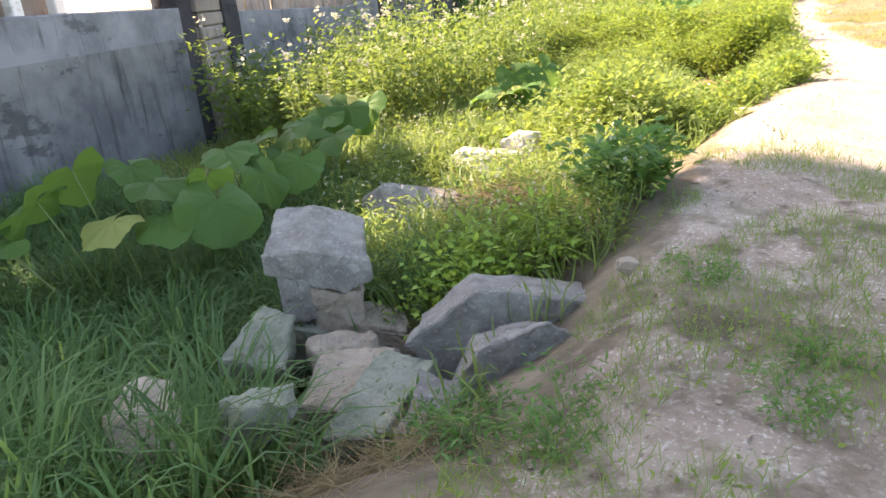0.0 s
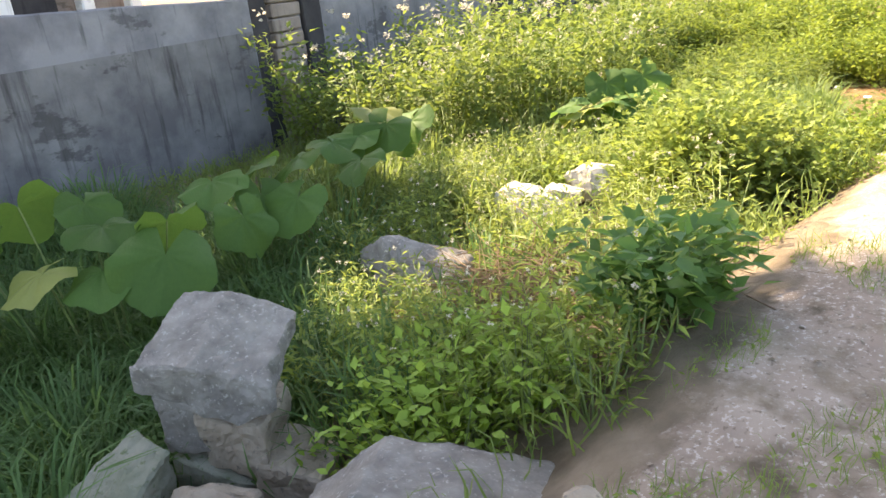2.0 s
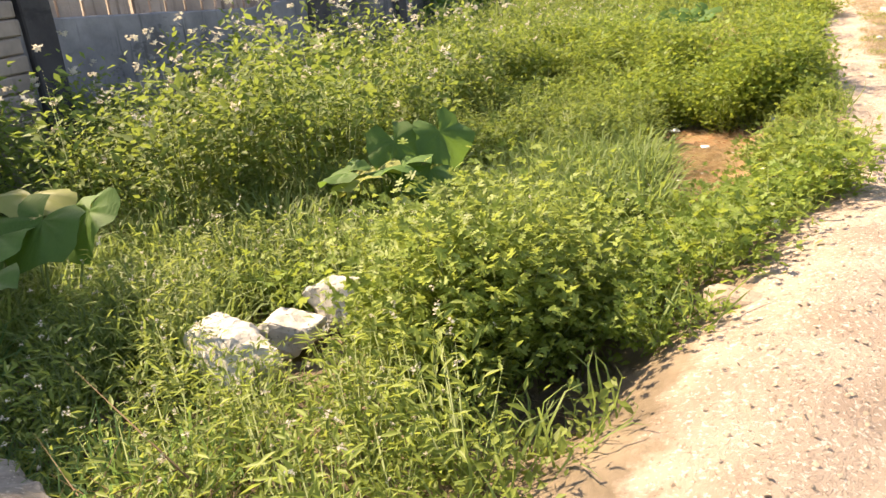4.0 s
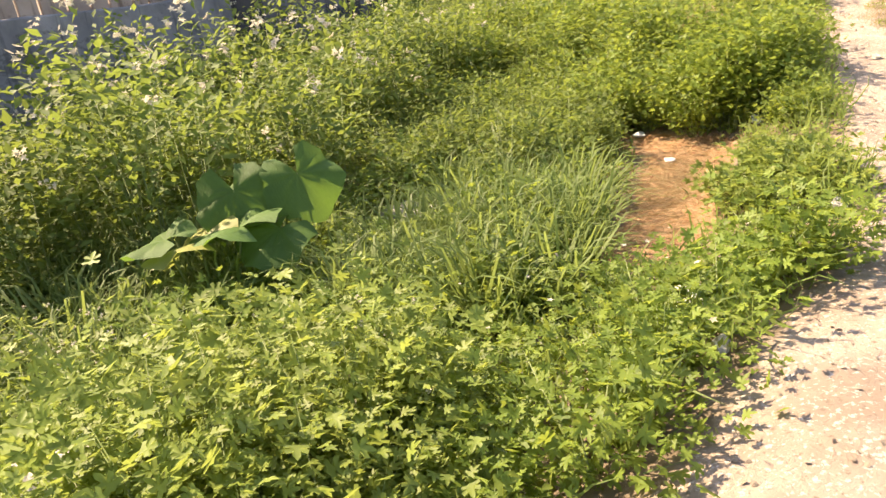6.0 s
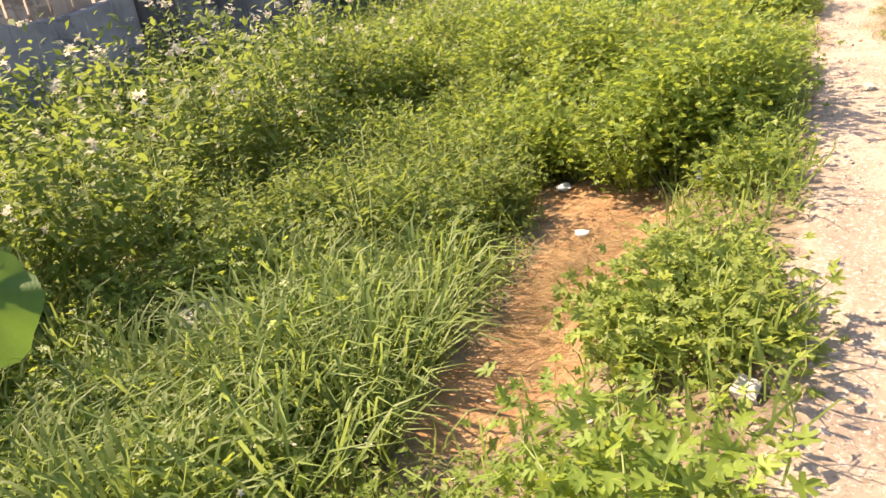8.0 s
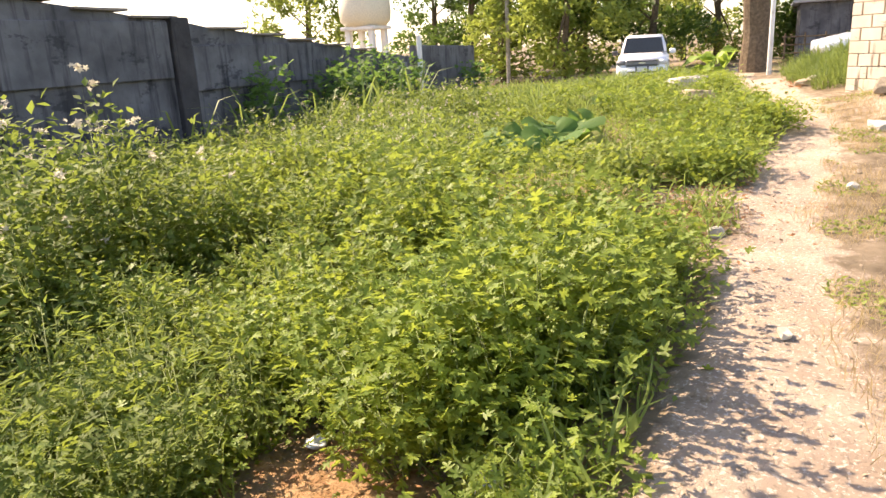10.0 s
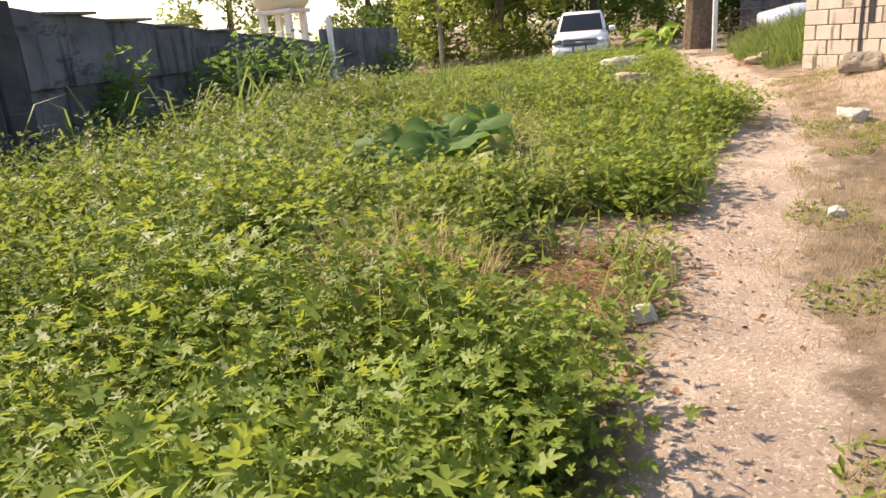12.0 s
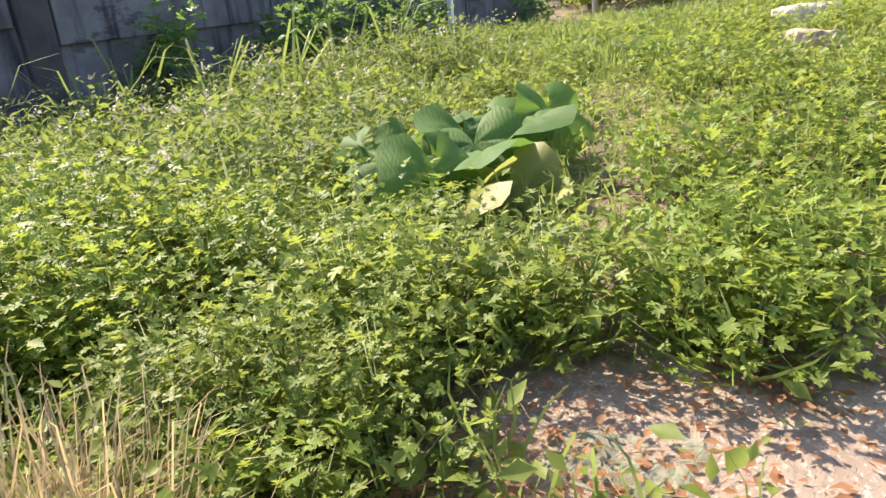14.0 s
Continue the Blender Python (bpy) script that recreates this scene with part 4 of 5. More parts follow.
chunk("concrete_slab", "long grey concrete slab lying on the earth edge", [(2.75, -1.55, -0.16), (2.93, -1.20, 0.10), (3.22, -0.62, -0.06), (3.36, -0.30, -0.13), (3.36, -0.30, -0.4), (2.84, -1.37, -0.42)], (0.42, -0.16, -0.06), 1, STONE_GREY, "", "slab", 0.8)
chunk("concrete_slab", "tilted grey slab of broken concrete", [(2.54, -1.08, 0.00), (2.69, -0.76, 0.09), (2.74, -0.62, -0.02), (2.66, -0.66, -0.42), (2.42, -1.22, -0.30)], (0.34, -0.16, -0.16), 2, STONE_GREY, "", "slab", 1.0)
chunk("stone_block", "rough grey stone on top of a stacked pier", [(3.13, -2.61, 0.17), (3.24, -2.36, 0.17), (3.40, -2.02, 0.03), (3.39, -2.03, -0.11), (3.31, -2.18, -0.16), (3.12, -2.61, 0.03)], (0.50, -0.23, 0.13), 3, STONE_GREY, "stacked stones")
chunk("stone_block", "grey stone in the middle of a stacked pier", [(3.14, -2.58, 0.00), (3.17, -2.55, -0.32), (3.26, -2.34, -0.34), (3.24, -2.36, -0.04)], (0.48, -0.22, -0.02), 5, STONE_GREY, "stacked stones")
chunk("stone_block", "crumbled tan stone in the middle of a stacked pier", [(3.23, -2.40, -0.08), (3.23, -2.40, -0.42), (3.36, -2.10, -0.45), (3.37, -2.08, -0.18)], (0.42, -0.20, -0.02), 6, STONE_TAN, "stacked stones", coarse=1.3)
chunk("stone_block", "tan stone wedged beside the slab", [(3.30, -2.12, -0.36), (3.45, -1.82, -0.44), (3.45, -1.80, -0.72), (3.30, -2.12, -0.72)], (0.35, -0.16, 0), 7, STONE_TAN, "stacked stones")
chunk("stone_block", "lowest grey stone of the stack", [(3.16, -2.55, -0.36), (3.30, -2.16, -0.46), (3.28, -2.18, -0.95), (3.14, -2.55, -0.95)], (0.45, -0.20, 0), 8, STONE_MOSSY, "stacked stones")
chunk("stone_block", "mossy stone leaning into the ditch", [(2.66, -2.70, -0.32), (3.08, -2.66, -0.16), (3.12, -2.42, -0.20), (2.70, -2.28, -0.34)], (0.02, -0.08, -0.45), 9, STONE_MOSSY, "fallen stones")
chunk("stone_block", "tan stone with a flat sunlit face", [(2.34, -2.02, -0.32), (2.80, -2.05, -0.26), (2.90, -1.62, -0.24), (2.36, -1.74, -0.32)], (0.03, 0, -0.40), 10, STONE_TAN, "fallen stones")
chunk("stone_block", "mossy grey stone below the slabs", [(2.10, -1.72, -0.30), (2.70, -1.66, -0.16), (2.66, -1.32, -0.16), (2.16, -1.40, -0.28)], (0.02, 0, -0.40), 11, STONE_MOSSY, "fallen stones")
chunk("stone_block", "grey stone half buried below the slabs", [(2.10, -1.34, -0.26), (2.46, -1.36, -0.12), (2.42, -1.12, -0.12), (2.12, -1.08, -0.26)], (0, 0, -0.36), 12, STONE_GREY, "fallen stones")
stone("stone_block", "tan stone lying in ditch grass", 1.75, -2.4, -0.40, (0.42, 0.70, 0.38), 13, STONE_TAN, -35, (10, 14), 0.22, group="fallen stones")
stone("stone_block", "small grey stone in straw", 1.95, -1.95, -0.34, (0.28, 0.36, 0.29), 14, STONE_MOSSY, 20, (0, 0), 0.2, group="fallen stones")
stone("stone_block", "dark stone deep between fallen blocks", 3.0, -2.05, -0.6, (0.42, 0.42, 0.35), 15, STONE_TAN, 50, (0, 0), 0.2, group="fallen stones")
stone("boulder", "grey boulder among small flowering weeds", 5.42, -2.55, -0.40, (0.60, 0.95, 0.50), 16, STONE_GREY, -24, (8, 8), 0.2, category="rock")
stone("boulder", "sunlit white rock in the weeds", 6.92, -2.35, -0.34, (0.42, 0.72, 0.40), 17, STONE_WHITE, -20, (5, 5), 0.22, category="rock")
stone("boulder", "jagged white rock in the weeds", 7.75, -2.05, -0.32, (0.42, 0.55, 0.40), 18, STONE_WHITE, -15, (-6, 8), 0.26, category="rock")
stone("boulder", "small white rock between larger ones", 7.35, -2.2, -0.36, (0.34, 0.40, 0.28), 19, STONE_WHITE, 10, (0, 0), 0.26, category="rock")
stone("boulder", "flat pale rock half hidden in grass", 11.35, -1.95, -0.42, (0.42, 0.80, 0.26), 20, STONE_MOSSY, -20, (0, 5), 0.2, category="rock")
stone("boulder", "long pale rock lying in grass before the car", 28.2, 0.25, float(land(28.2, 0.25)) + 0.12, (0.45, 0.95, 0.42), 21, STONE_WHITE, -8, (0, -4), 0.16, category="rock")
stone("boulder", "cracked pinkish stone heap in low weeds", 25.5, 0.65, float(land(25.5, 0.65)) + 0.14, (0.5, 0.7, 0.22), 22, STONE_TAN, 0, (0, 0), 0.22, category="rock")
stone("path_stone", "pale stone lying at the path's edge", 17.05, 1.5, 0.03, (0.10, 0.13, 0.085), 23, STONE_WHITE, 20, (0, 0), 0.2, category="rock")
stone("path_stone", "grey flat stone slab set in the verge", 18.35, 1.0, -0.02, (0.62, 0.8, 0.10), 24, STONE_MOSSY, 10, (0, 0), 0.12, category="rock")
stone("path_stone", "small pale stone on the earth bank", 3.1, -0.42, 0.0, (0.11, 0.14, 0.09), 25, STONE_TAN, 20, (0, 0), 0.2, category="rock")
stone("path_stone", "crumbly pale lump on the earth bank", 7.6, 0.35, 0.0, (0.26, 0.32, 0.14), 26, STONE_TAN, 0, (0, 0), 0.22, category="rock")
for k, (s, w, q) in enumerate(((27.6, 2.5, 0.26), (27.9, 2.75, 0.3), (27.4, 2.9, 0.22), (22.3, 3.2, 0.24), (24.3, 3.6, 0.4), (23.9, 4.0, 0.3), (17.6, 1.45, 0.07), (15.1, 1.95, 0.06), (14.4, 0.75, 0.12), (14.7, 0.6, 0.1), (9.4, 0.5, 0.16), (10.7, 1.2, 0.1), (10.0, 1.15, 0.12), (18.9, 2.6, 0.1), (19.6, 2.7, 0.09), (8.9, 0.6, 0.09))):
    stone("loose_stone", "pale loose stone beside the path", s, w, float(land(s, w)) - (float(rise(s, w)) if s < 16.5 else 0.0) + q * 0.18, (q, q * 1.3, q * 0.7), 30 + k, STONE_WHITE if k % 2 else STONE_TAN, k * 40, (0, 0), 0.22, cuts=2, category="stone", group="loose stones by the path")


def build_bag(label, s, w, seed, mat, size=0.22):
    bm = bmesh.new()
    bmesh.ops.create_icosphere(bm, subdivisions=3, radius=size / 2)
    for vert in bm.verts:
        vert.co += noise.noise_vector(vert.co * 14 + Vector((seed, 0, 0))) * size * 0.28
        vert.co.z = max(-0.02, vert.co.z * 0.5)
    ob = part("plastic_bag", bm, mat)
    ob.matrix_world = place(s, w, float(land(s, w)) + 0.03, seed * 50)
    tagged(ob, label, "litter", "litter on the ground")


build_bag("crumpled white plastic bag in the grass", 9.55, 0.5, 1, PLASTIC, 0.3)
build_bag("crumpled greyish plastic bag on red earth", 14.35, -0.45, 2, PLASTIC, 0.14)
build_bag("scrap of white plastic on straw", 13.2, 0.0, 3, PLASTIC, 0.11)
build_bag("scrap of white plastic by the bush", 13.9, 0.8, 4, PLASTIC, 0.15)


# ---------- vehicles ----------
def loft(sections):
    """sections: rows of closed rings, each a list of points, joined end to end."""
    bm = bmesh.new()
    rings = [[bm.verts.new(p) for p in ring] for ring in sections]
    n = len(rings[0])
    for a, b in zip(rings, rings[1:]):
        for i in range(n):
            bm.faces.new((a[i], a[(i + 1) % n], b[(i + 1) % n], b[i]))
    bm.faces.new(rings[0][::-1])
    bm.faces.new(rings[-1])
    bmesh.ops.recalc_face_normals(bm, faces=bm.faces[:])
    bmesh.ops.bevel(bm, geom=[e for e in bm.edges if e.calc_face_angle(0) > 0.5], offset=0.03, segments=2, affect="EDGES")
    for face in bm.faces:
        face.smooth = True
    return bm


def slab_ring(x, half, z0, z1, tuck=0.06):
    return [(x, -half + tuck, z0), (x, half - tuck, z0), (x, half, z0 + (z1 - z0) * 0.45), (x, half - tuck, z1), (x, -half + tuck, z1), (x, -half, z0 + (z1 - z0) * 0.45)]


def disc(r0, depth, bevel=0.02, seg=24):
    bm = bmesh.new()
    bmesh.ops.create_cone(bm, cap_ends=True, segments=seg, radius1=r0, radius2=r0, depth=depth, matrix=Matrix.Rotation(math.pi / 2, 4, "X"))
    bmesh.ops.bevel(bm, geom=[e for e in bm.edges if e.calc_face_angle(0) > 1], offset=bevel, segments=2, affect="EDGES")
    return bm


def build_pickup():
    """Pickup that faces +x in its own space, front bumper at x = 0."""
    car = new("pickup_truck")
    tagged(car, "white pickup truck parked in the grass", "car")
    part("body", loft([slab_ring(-5.2, 0.90, 0.48, 1.08), slab_ring(-1.5, 0.93, 0.45, 1.12), slab_ring(-0.75, 0.92, 0.42, 1.10, 0.1), slab_ring(-0.22, 0.88, 0.40, 1.02, 0.14), slab_ring(-0.06, 0.82, 0.42, 0.90, 0.16)]), CARWHITE, car)
    part("bonnet", loft([[(x, -h, z), (x, h, z), (x, h * 0.75, z + c), (x, -h * 0.75, z + c)] for x, h, z, c in ((-1.55, 0.84, 1.05, 0.13), (-0.9, 0.82, 1.05, 0.09), (-0.28, 0.74, 0.98, 0.05))]), CARWHITE, car)
    part("cab", loft([slab_ring(-3.55, 0.80, 1.05, 1.62, 0.12), slab_ring(-3.2, 0.80, 1.05, 1.78, 0.16), slab_ring(-2.35, 0.80, 1.05, 1.80, 0.16), slab_ring(-2.15, 0.81, 1.05, 1.72, 0.14), slab_ring(-1.42, 0.84, 1.04, 1.12, 0.06)]), CARWHITE, car)
    bm = bmesh.new()
    q = [bm.verts.new(p) for p in ((-1.40, -0.72, 1.17), (-1.40, 0.72, 1.17), (-2.08, 0.62, 1.705), (-2.08, -0.62, 1.705))]
    bm.faces.new(q)
    bmesh.ops.solidify(bm, geom=bm.faces[:], thickness=-0.03)
    part("windscreen", bm, GLASS, car, "dark reflecting windscreen")
    for y in (-0.5, 0.35):
        part("wiper", box(-1.42, -1.36, y, y + 0.5, 1.17, 1.185, 0.004), DARKGREY, car)
    for side in (-1, 1):
        part("side_window", box(-3.1, -2.1, side * 0.80 - 0.02, side * 0.80 + 0.02, 1.2, 1.6, 0.02), GLASS, car)
        mirror = part("mirror", box(-1.78, -1.62, side * 1.02 - 0.11, side * 1.02 + 0.11, 1.10, 1.28, 0.04), CARWHITE if side > 0 else DARKGREY, car)
        part("mirror_arm", box(-1.74, -1.66, min(side * 0.84, side * 0.94), max(side * 0.84, side * 0.94), 1.13, 1.18, 0.01), DARKGREY, mirror)
        part("headlight", loft([[(x, side * y0, z0), (x, side * y1, z0), (x, side * y1, z1), (x, side * y0, z1)] for x, y0, y1, z0, z1 in ((-0.34, 0.58, 0.90, 0.80, 0.97), (-0.03, 0.55, 0.84, 0.80, 0.95))]), LAMPGLASS if side > 0 else GREY, car)
        part("fog_lamp", box(-0.06, 0.0, side * 0.72 - 0.09, side * 0.72 + 0.09, 0.52, 0.64, 0.02), DARKGREY, car)
        for x in (-0.95, -4.15):
            wheel = part("wheel", disc(0.38, 0.26, 0.05), RUBBER, car)
            wheel.matrix_basis = pose(x, side * 0.80, 0.38)
            rim = part("rim", disc(0.25, 0.05, 0.02, 12), CHROME, wheel)
            rim.matrix_basis = pose(0, side * 0.12, 0)
    grille = part("grille", box(-0.10, 0.03, -0.56, 0.56, 0.74, 0.97, 0.04), GREY, car, "grey plastic grille")
    for z in (0.79, 0.92):
        part("grille_bar", box(0.02, 0.05, -0.50, 0.50, z - 0.015, z + 0.015, 0.006), DARKGREY, grille)
    part("badge", box(0.03, 0.055, -0.12, 0.12, 0.83, 0.89, 0.012), CHROME, grille)
    bumper = part("bumper", loft([slab_ring(-0.30, 0.92, 0.42, 0.72, 0.05), slab_ring(0.0, 0.86, 0.42, 0.72, 0.08), slab_ring(0.10, 0.70, 0.44, 0.70, 0.10)]), CARWHITE, car)
    part("air_intake", box(0.06, 0.115, -0.50, 0.50, 0.52, 0.58, 0.012), DARKGREY, bumper)
    plate = part("number_plate", box(0.105, 0.125, -0.17, 0.17, 0.56, 0.72, 0.006), PLATE, car)
    for y in (-0.22, 0.18):
        part("plate_bracket", box(0.10, 0.13, y, y + 0.05, 0.54, 0.74, 0.006), DARKGREY, plate)
    part("underbody", box(-4.9, -0.3, -0.7, 0.7, 0.30, 0.46, 0.03), DARKGREY, car)
    return car


pickup = build_pickup()
pickup.matrix_world = place(37.5, -2.15, float(land(38.5, -2.1)) - 0.08, 180 + 7)


def build_sedan():
    car = new("parked_car")
    tagged(car, "silver car parked behind the grassy bank", "car")
    part("body", loft([slab_ring(-4.3, 0.80, 0.35, 0.85), slab_ring(-3.6, 0.86, 0.3, 0.95), slab_ring(-1.0, 0.86, 0.3, 0.92), slab_ring(0, 0.78, 0.32, 0.72)]), CARSILVER, car)
    part("cab", loft([slab_ring(-3.7, 0.74, 0.9, 0.98, 0.04), slab_ring(-3.0, 0.70, 0.9, 1.40, 0.14), slab_ring(-1.9, 0.70, 0.9, 1.42, 0.14), slab_ring(-1.0, 0.74, 0.88, 0.94, 0.04)]), GLASS, car, "dark car windows")
    part("roof", loft([slab_ring(-3.1, 0.62, 1.38, 1.45, 0.1), slab_ring(-1.75, 0.62, 1.38, 1.45, 0.1)]), CARSILVER, car)
    for side in (-1, 1):
        for x in (-0.8, -3.4):
            wheel = part("wheel", disc(0.31, 0.2, 0.04), RUBBER, car)
            wheel.matrix_basis = pose(x, side * 0.76, 0.31)
    return car


sedan = build_sedan()
sedan.matrix_world = place(37.5, 3.2, 0.42, 100)


# ---------- right-hand building and the distance ----------
def build_block_house():
    house = new("block_house")
    house.matrix_world = place(26.3, 3.12, 0.1, -135)
    tagged(house, "cream concrete block house corner with dark drips", "house")
    wall = part("wall", box(0, 5.5, 0.02, 3.4, -0.4, 3.2, 0.02), CREAM, house)
    r = random.Random(3)
    drip = DARKGREY
    for row in range(16):
        x = -0.0 - (0.2 if row % 2 else 0)
        z = -0.35 + row * 0.215
        while x < 5.4:
            x1 = min(x + 0.40, 5.5)
            if x1 - max(x, 0) > 0.06:
                part("block", box(max(x, 0.0), x1 - 0.012, -0.012 + r.uniform(-0.006, 0.004), 0.05, z, z + 0.203, 0.008), CREAM, wall)
            x = x + 0.412
    for x, z0, z1, wd in ((0.9, 0.55, 1.6, 0.05), (1.02, 0.95, 1.9, 0.09), (1.3, 1.0, 1.9, 0.05), (2.4, 0.7, 1.9, 0.06)):
        part("drip_stain", box(x, x + wd, -0.024, -0.018, z0, z1, 0.002, 0.0, 0), PIER_DARK, wall, "dark dried drip of tar")
    part("roof", box(-0.15, 5.7, -0.2, 3.6, 3.2, 3.35, 0.02), ROOFTIN, house)
    return house


build_block_house()


def cone_tube(pts, radii, seg=7):
    bm = bmesh.new()
    rings = []
    for p, r in zip(pts, radii):
        rings.append([bm.verts.new(Vector(p) + Vector((math.cos(a) * r, math.sin(a) * r, 0))) for a in (2 * math.pi * k / seg for k in range(seg))])
    for a, b in zip(rings, rings[1:]):
        for i in range(seg):
            bm.faces.new((a[i], a[(i + 1) % seg], b[(i + 1) % seg], b[i]))
    bm.faces.new(rings[-1])
    return bm


def make_tree(name, seed, height, spread, leaves, leaf_size, mat, low=0.25, clumps=26, label=""):
    """Trunk, limbs and a crown of many leaf clumps of uneven size."""
    r = rnd(seed)
    tree = new(name)
    trunk = [(0, 0, -0.3), (0.1, 0.05, height * 0.2), (-0.05, 0.12, height * 0.4), (0.1, 0, height * 0.75)]
    part("trunk", cone_tube(trunk, (height * 0.028, height * 0.022, height * 0.017, height * 0.005)), BARK, tree)
    centres = []
    for k in range(clumps):
        u = r.uniform(low, 1.0)
        a = r.uniform(0, 6.28)
        q = spread * math.sqrt(max(0.05, 1 - abs(2 * (u - low) / (1 - low) - 0.9) ** 2)) * r.uniform(0.3, 1.0)
        centres.append((math.cos(a) * q, math.sin(a) * q, height * u))
    for k in range(7):
        c = centres[k]
        z0 = height * r.uniform(0.2, 0.5)
        part("limb", cone_tube([(0, 0, z0), (c[0] * 0.5, c[1] * 0.5, (z0 + c[2]) / 2 + 0.2), c], (height * 0.012, height * 0.008, 0.02), 5), BARK, tree)
    centres = np.array(centres)
    k = r.integers(0, clumps, leaves)
    size = (spread * r.uniform(0.16, 0.38, clumps))[k]
    d = r.normal(0, 1, (leaves, 3))
    d /= np.linalg.norm(d, axis=1)[:, None]
    where = centres[k] + d * (size * r.uniform(0.35, 1.0, leaves) ** 0.5)[:, None] * np.array([1, 1, 0.75])
    where[:, 2] = np.maximum(where[:, 2], 0.1)
    az, pitch, roll = lean_leaf(r, leaves, 0.2, 0.6)
    v, f = strew(OVAL, where, az, pitch, roll, leaf_size * r.uniform(0.6, 1.3, leaves))
    part("crown", tri_mesh(name + "_crown", v, f), mat, tree)
    return tree


shade = make_tree("shade_tree", 401, 12.5, 3.0, 9500, 0.28, LEAF_FAR, 0.55, 30)
shade.matrix_world = place(4.4, -11.6, -0.4)
# Two more trees, out of view, added to spread the first one's shade.
tall_shade = make_tree("shade_tree", 405, 16.0, 3.1, 9000, 0.30, LEAF_FAR, 0.60, 30)
tall_shade.matrix_world = place(6.2, -11.6, -0.4)
low_shade = make_tree("shade_tree", 407, 10.5, 2.5, 8000, 0.26, LEAF_FAR, 0.55, 24)
low_shade.matrix_world = place(6.6, -13.4, -0.4)
tagged(low_shade, "unseen rounded leafy tree added behind the wall to shade the ditch", "tree")
tagged(tall_shade, "unseen very tall leafy tree added behind the wall to shade the bank", "tree")
tagged(shade, "tall leafy tree behind the wall that shades the stones", "tree")
# Unseen trees added only to cast shade on the path's start and gourds.
bank_shade = make_tree("shade_tree", 409, 15.0, 1.8, 11000, 0.30, LEAF_FAR, 0.84, 26)
bank_shade.matrix_world = place(7.5, -12.4, -0.4)
tagged(bank_shade, "unseen tall narrow-crowned tree added behind the wall to shade the path's start", "tree")
ditch_shade = make_tree("shade_tree", 411, 10.0, 1.7, 9000, 0.28, LEAF_FAR, 0.68, 24)
ditch_shade.matrix_world = place(8.5, -13.0, -0.4)
tagged(ditch_shade, "unseen leafy tree added behind the wall to shade the gourds", "tree")
far_a = make_tree("tree", 402, 8.5, 4.2, 7000, 0.34, LEAF_FAR, 0.05, 34)
far_b = make_tree("tree", 403, 7.0, 3.6, 6000, 0.32, LEAF_COVER, 0.04, 30)
tree_spots = [(52, -14, 0), (55, -8, 1), (50, -3.5, 0), (58, -1.0, 1), (54, 3.0, 0), (49, 8.5, 1), (60, -20, 0), (47, -10.5, 1), (62, 6, 0), (56, 12, 0), (66, -13, 1), (50, -24, 1), (45.5, -6.8, 1), (70, -4, 0), (64, 16, 1)]
taken = set()
for k, (s, w, which) in enumerate(tree_spots):
    model = (far_a, far_b)[which]
    yaw = k * 67
    if which not in taken:
        taken.add(which)
        model.matrix_world = place(s, w, 0.0, yaw)
        tagged(model, "leafy green tree behind the lot", "tree", "trees behind the lot")
    else:
        copy_thing(model, place(s, w, 0.0, yaw))
banana = make_plant("banana_plant", 410, 1.3, 0.7, 34, OVAL, 0.75, LEAF_BRIGHT, 8)
scatter([banana], [(39.5, 0.2)], "bright broad-leaved plant beside the pickup", "plant", "", (1, 1))
old_tree = new("old_tree")
part("trunk", cone_tube([(0, 0, -0.3), (0.05, 0, 1.2), (-0.1, 0.1, 2.6), (0.0, 0.2, 5.0)], (0.62, 0.5, 0.46, 0.4), 12), BARK, old_tree)
for k in range(4):
    part("limb", cone_tube([(0, 0.1, 3.6), (math.cos(k * 1.6) * 1.2, math.sin(k * 1.6) * 1.2, 5.2), (math.cos(k * 1.6) * 2.2, math.sin(k * 1.6) * 2.2, 7.0)], (0.22, 0.15, 0.06), 7), BARK, old_tree)
old_tree.matrix_world = place(42.5, 1.4, 0.2)
tagged(old_tree, "thick dark reddish tree trunk beyond the bank", "tree")
pole = part("utility_pole", cone_tube([(0, 0, -0.3), (0, 0, 6.5)], (0.09, 0.07), 10), WHITEWASH)
pole.matrix_world = place(40.5, 1.9, 0.2)
tagged(pole, "slim pale utility pole", "pole")
far_pole = part("utility_pole", cone_tube([(0, 0, -0.3), (0, 0, 8)], (0.1, 0.08), 10), STONE_GREY)
far_pole.matrix_world = place(44, -9.2, 0.0)
tagged(far_pole, "slim weathered pole behind the wall", "pole")


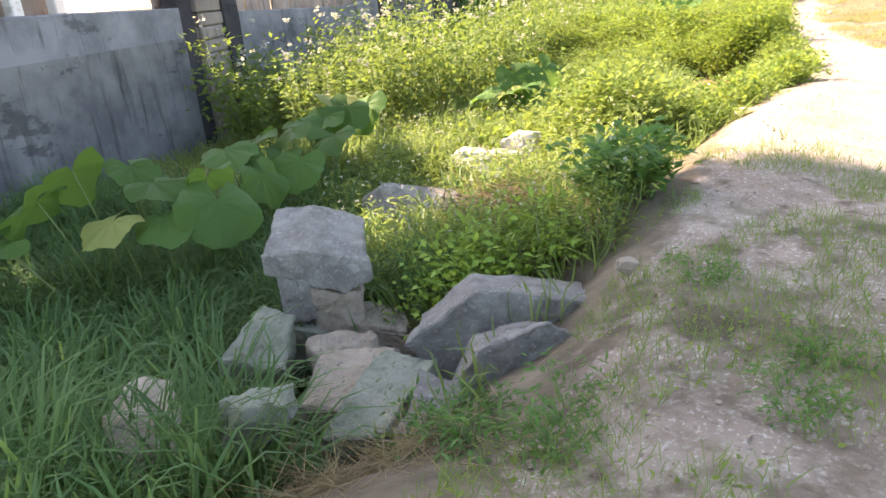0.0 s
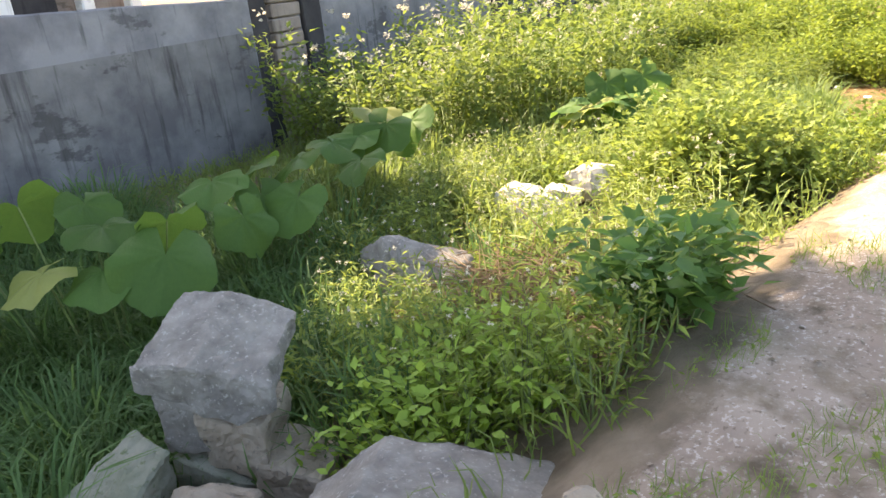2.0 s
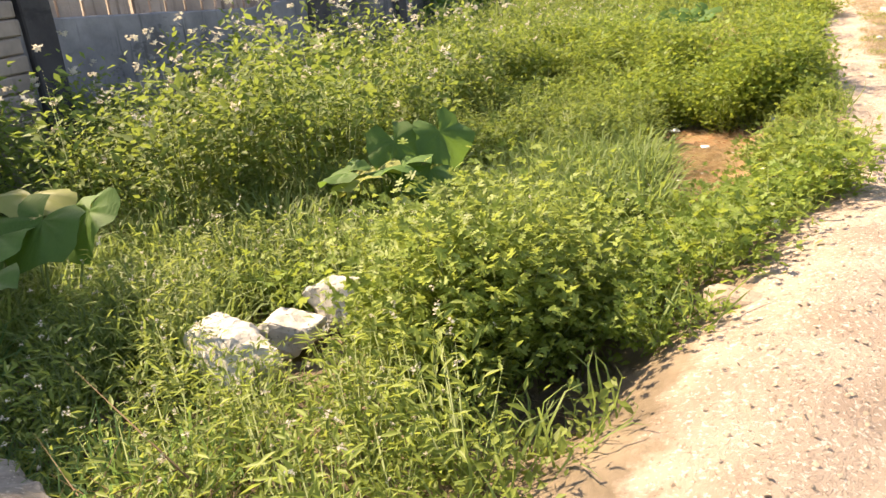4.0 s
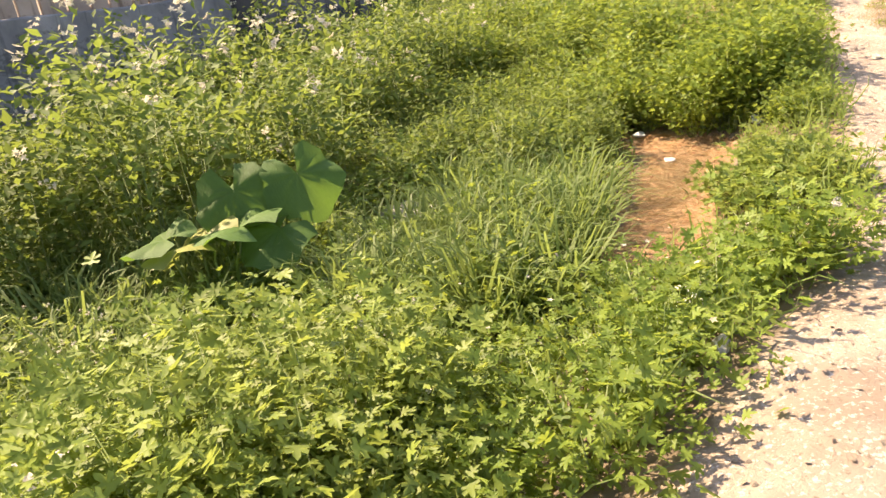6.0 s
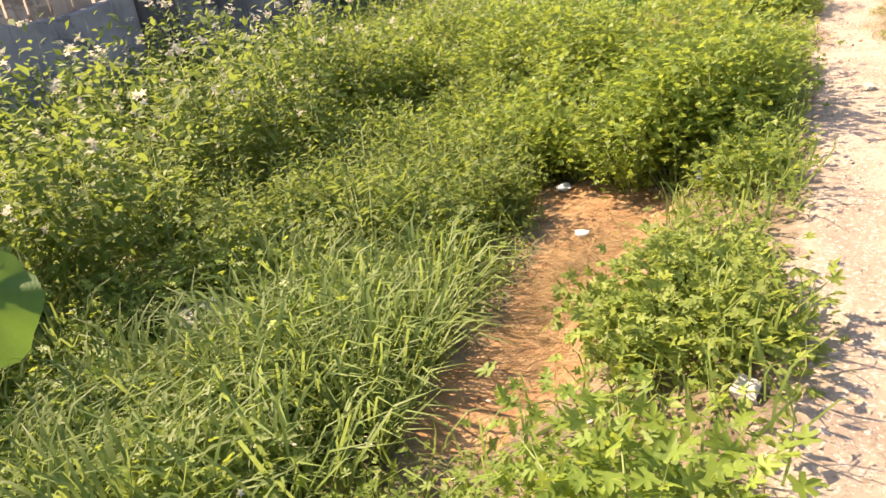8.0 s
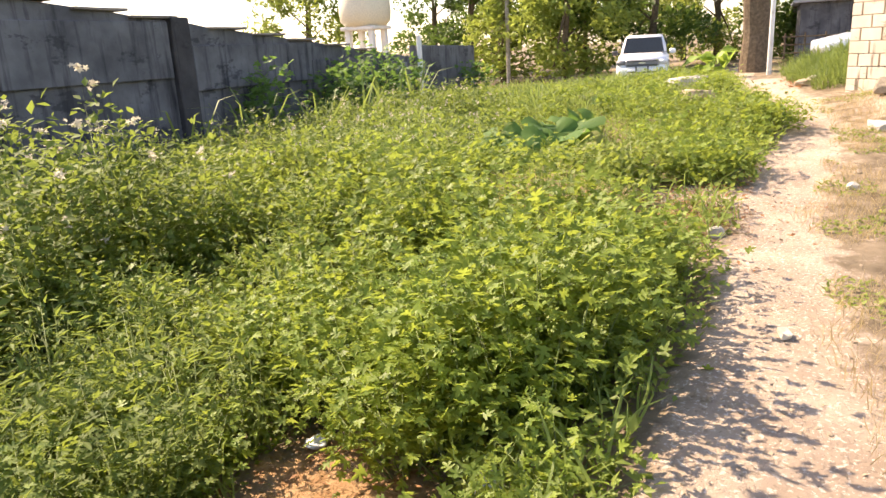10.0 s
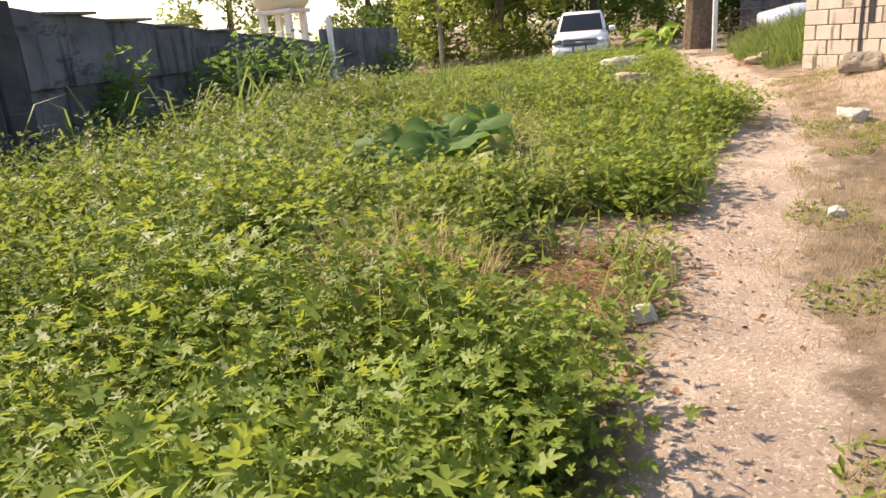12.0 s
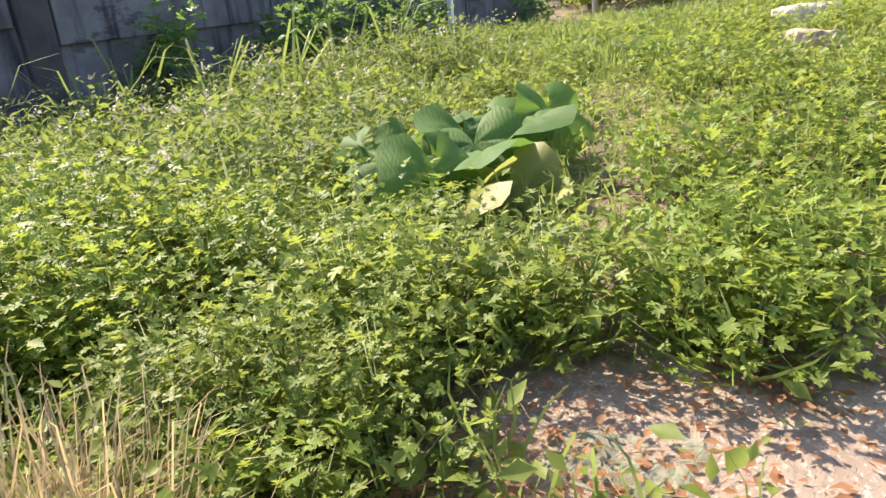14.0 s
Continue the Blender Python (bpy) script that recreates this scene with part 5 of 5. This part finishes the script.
def build_water_tank():
    tank = new("water_tank_stand")
    tank.matrix_world = place(39, -13.8, 0.0)
    tagged(tank, "cream rounded water tank on white concrete legs", "water tank")
    for x in (-0.55, 0.55):
        for y in (-0.55, 0.55):
            part("leg", box(x - 0.12, x + 0.12, y - 0.12, y + 0.12, -0.3, 2.45, 0.02), WHITEWASH, tank)
    part("slab", box(-0.8, 0.8, -0.8, 0.8, 2.45, 2.6, 0.03), WHITEWASH, tank)
    bm = bmesh.new()
    prof = [(0.85, 2.6), (1.05, 2.8), (1.1, 3.2), (1.05, 3.9), (0.8, 4.2), (0.3, 4.35)]
    rings = [[bm.verts.new((math.cos(a) * r, math.sin(a) * r, z)) for a in (2 * math.pi * k / 24 for k in range(24))] for r, z in prof]
    for a, b in zip(rings, rings[1:]):
        for i in range(24):
            face = bm.faces.new((a[i], a[(i + 1) % 24], b[(i + 1) % 24], b[i]))
            face.smooth = True
    bm.faces.new(rings[-1])
    bm.faces.new(rings[0][::-1])
    part("tank", bm, TANKCREAM, tank)


build_water_tank()


def build_shed():
    shed = new("shed")
    shed.matrix_world = place(47, 5.5, 0.0, 0)
    tagged(shed, "grey block shed with a rail fence in front", "shed")
    part("wall", box(0, 4, -3, 2.5, -0.3, 2.6, 0.02), BLOCKWORK, shed)
    part("roof", box(-0.3, 4.3, -3.3, 2.8, 2.6, 2.72, 0.02), ROOFTIN, shed)
    fence = new("rail_fence")
    fence.matrix_world = place(43, 3.6, 0.3, 0)
    tagged(fence, "dark rough rail fence beyond the bank", "fence")
    for k in range(6):
        part("post", cone_tube([(0, 1.2 - k * 0.7, -0.3), (0, 1.2 - k * 0.7, 1.1)], (0.05, 0.04), 6), BARK, fence)
    for z in (0.35, 0.65, 0.95):
        part("rail", box(-0.03, 0.03, -2.4, 1.3, z - 0.03, z + 0.03, 0.01, 0.02, 4, z), BARK, fence)


build_shed()
white_post = part("post", box(31.40, 31.52, 7.72, 7.84, 0.2, 1.95, 0.01), WHITEWASH)
white_post.matrix_world = BASE
tagged(white_post, "slim white post against the wall's end", "post")
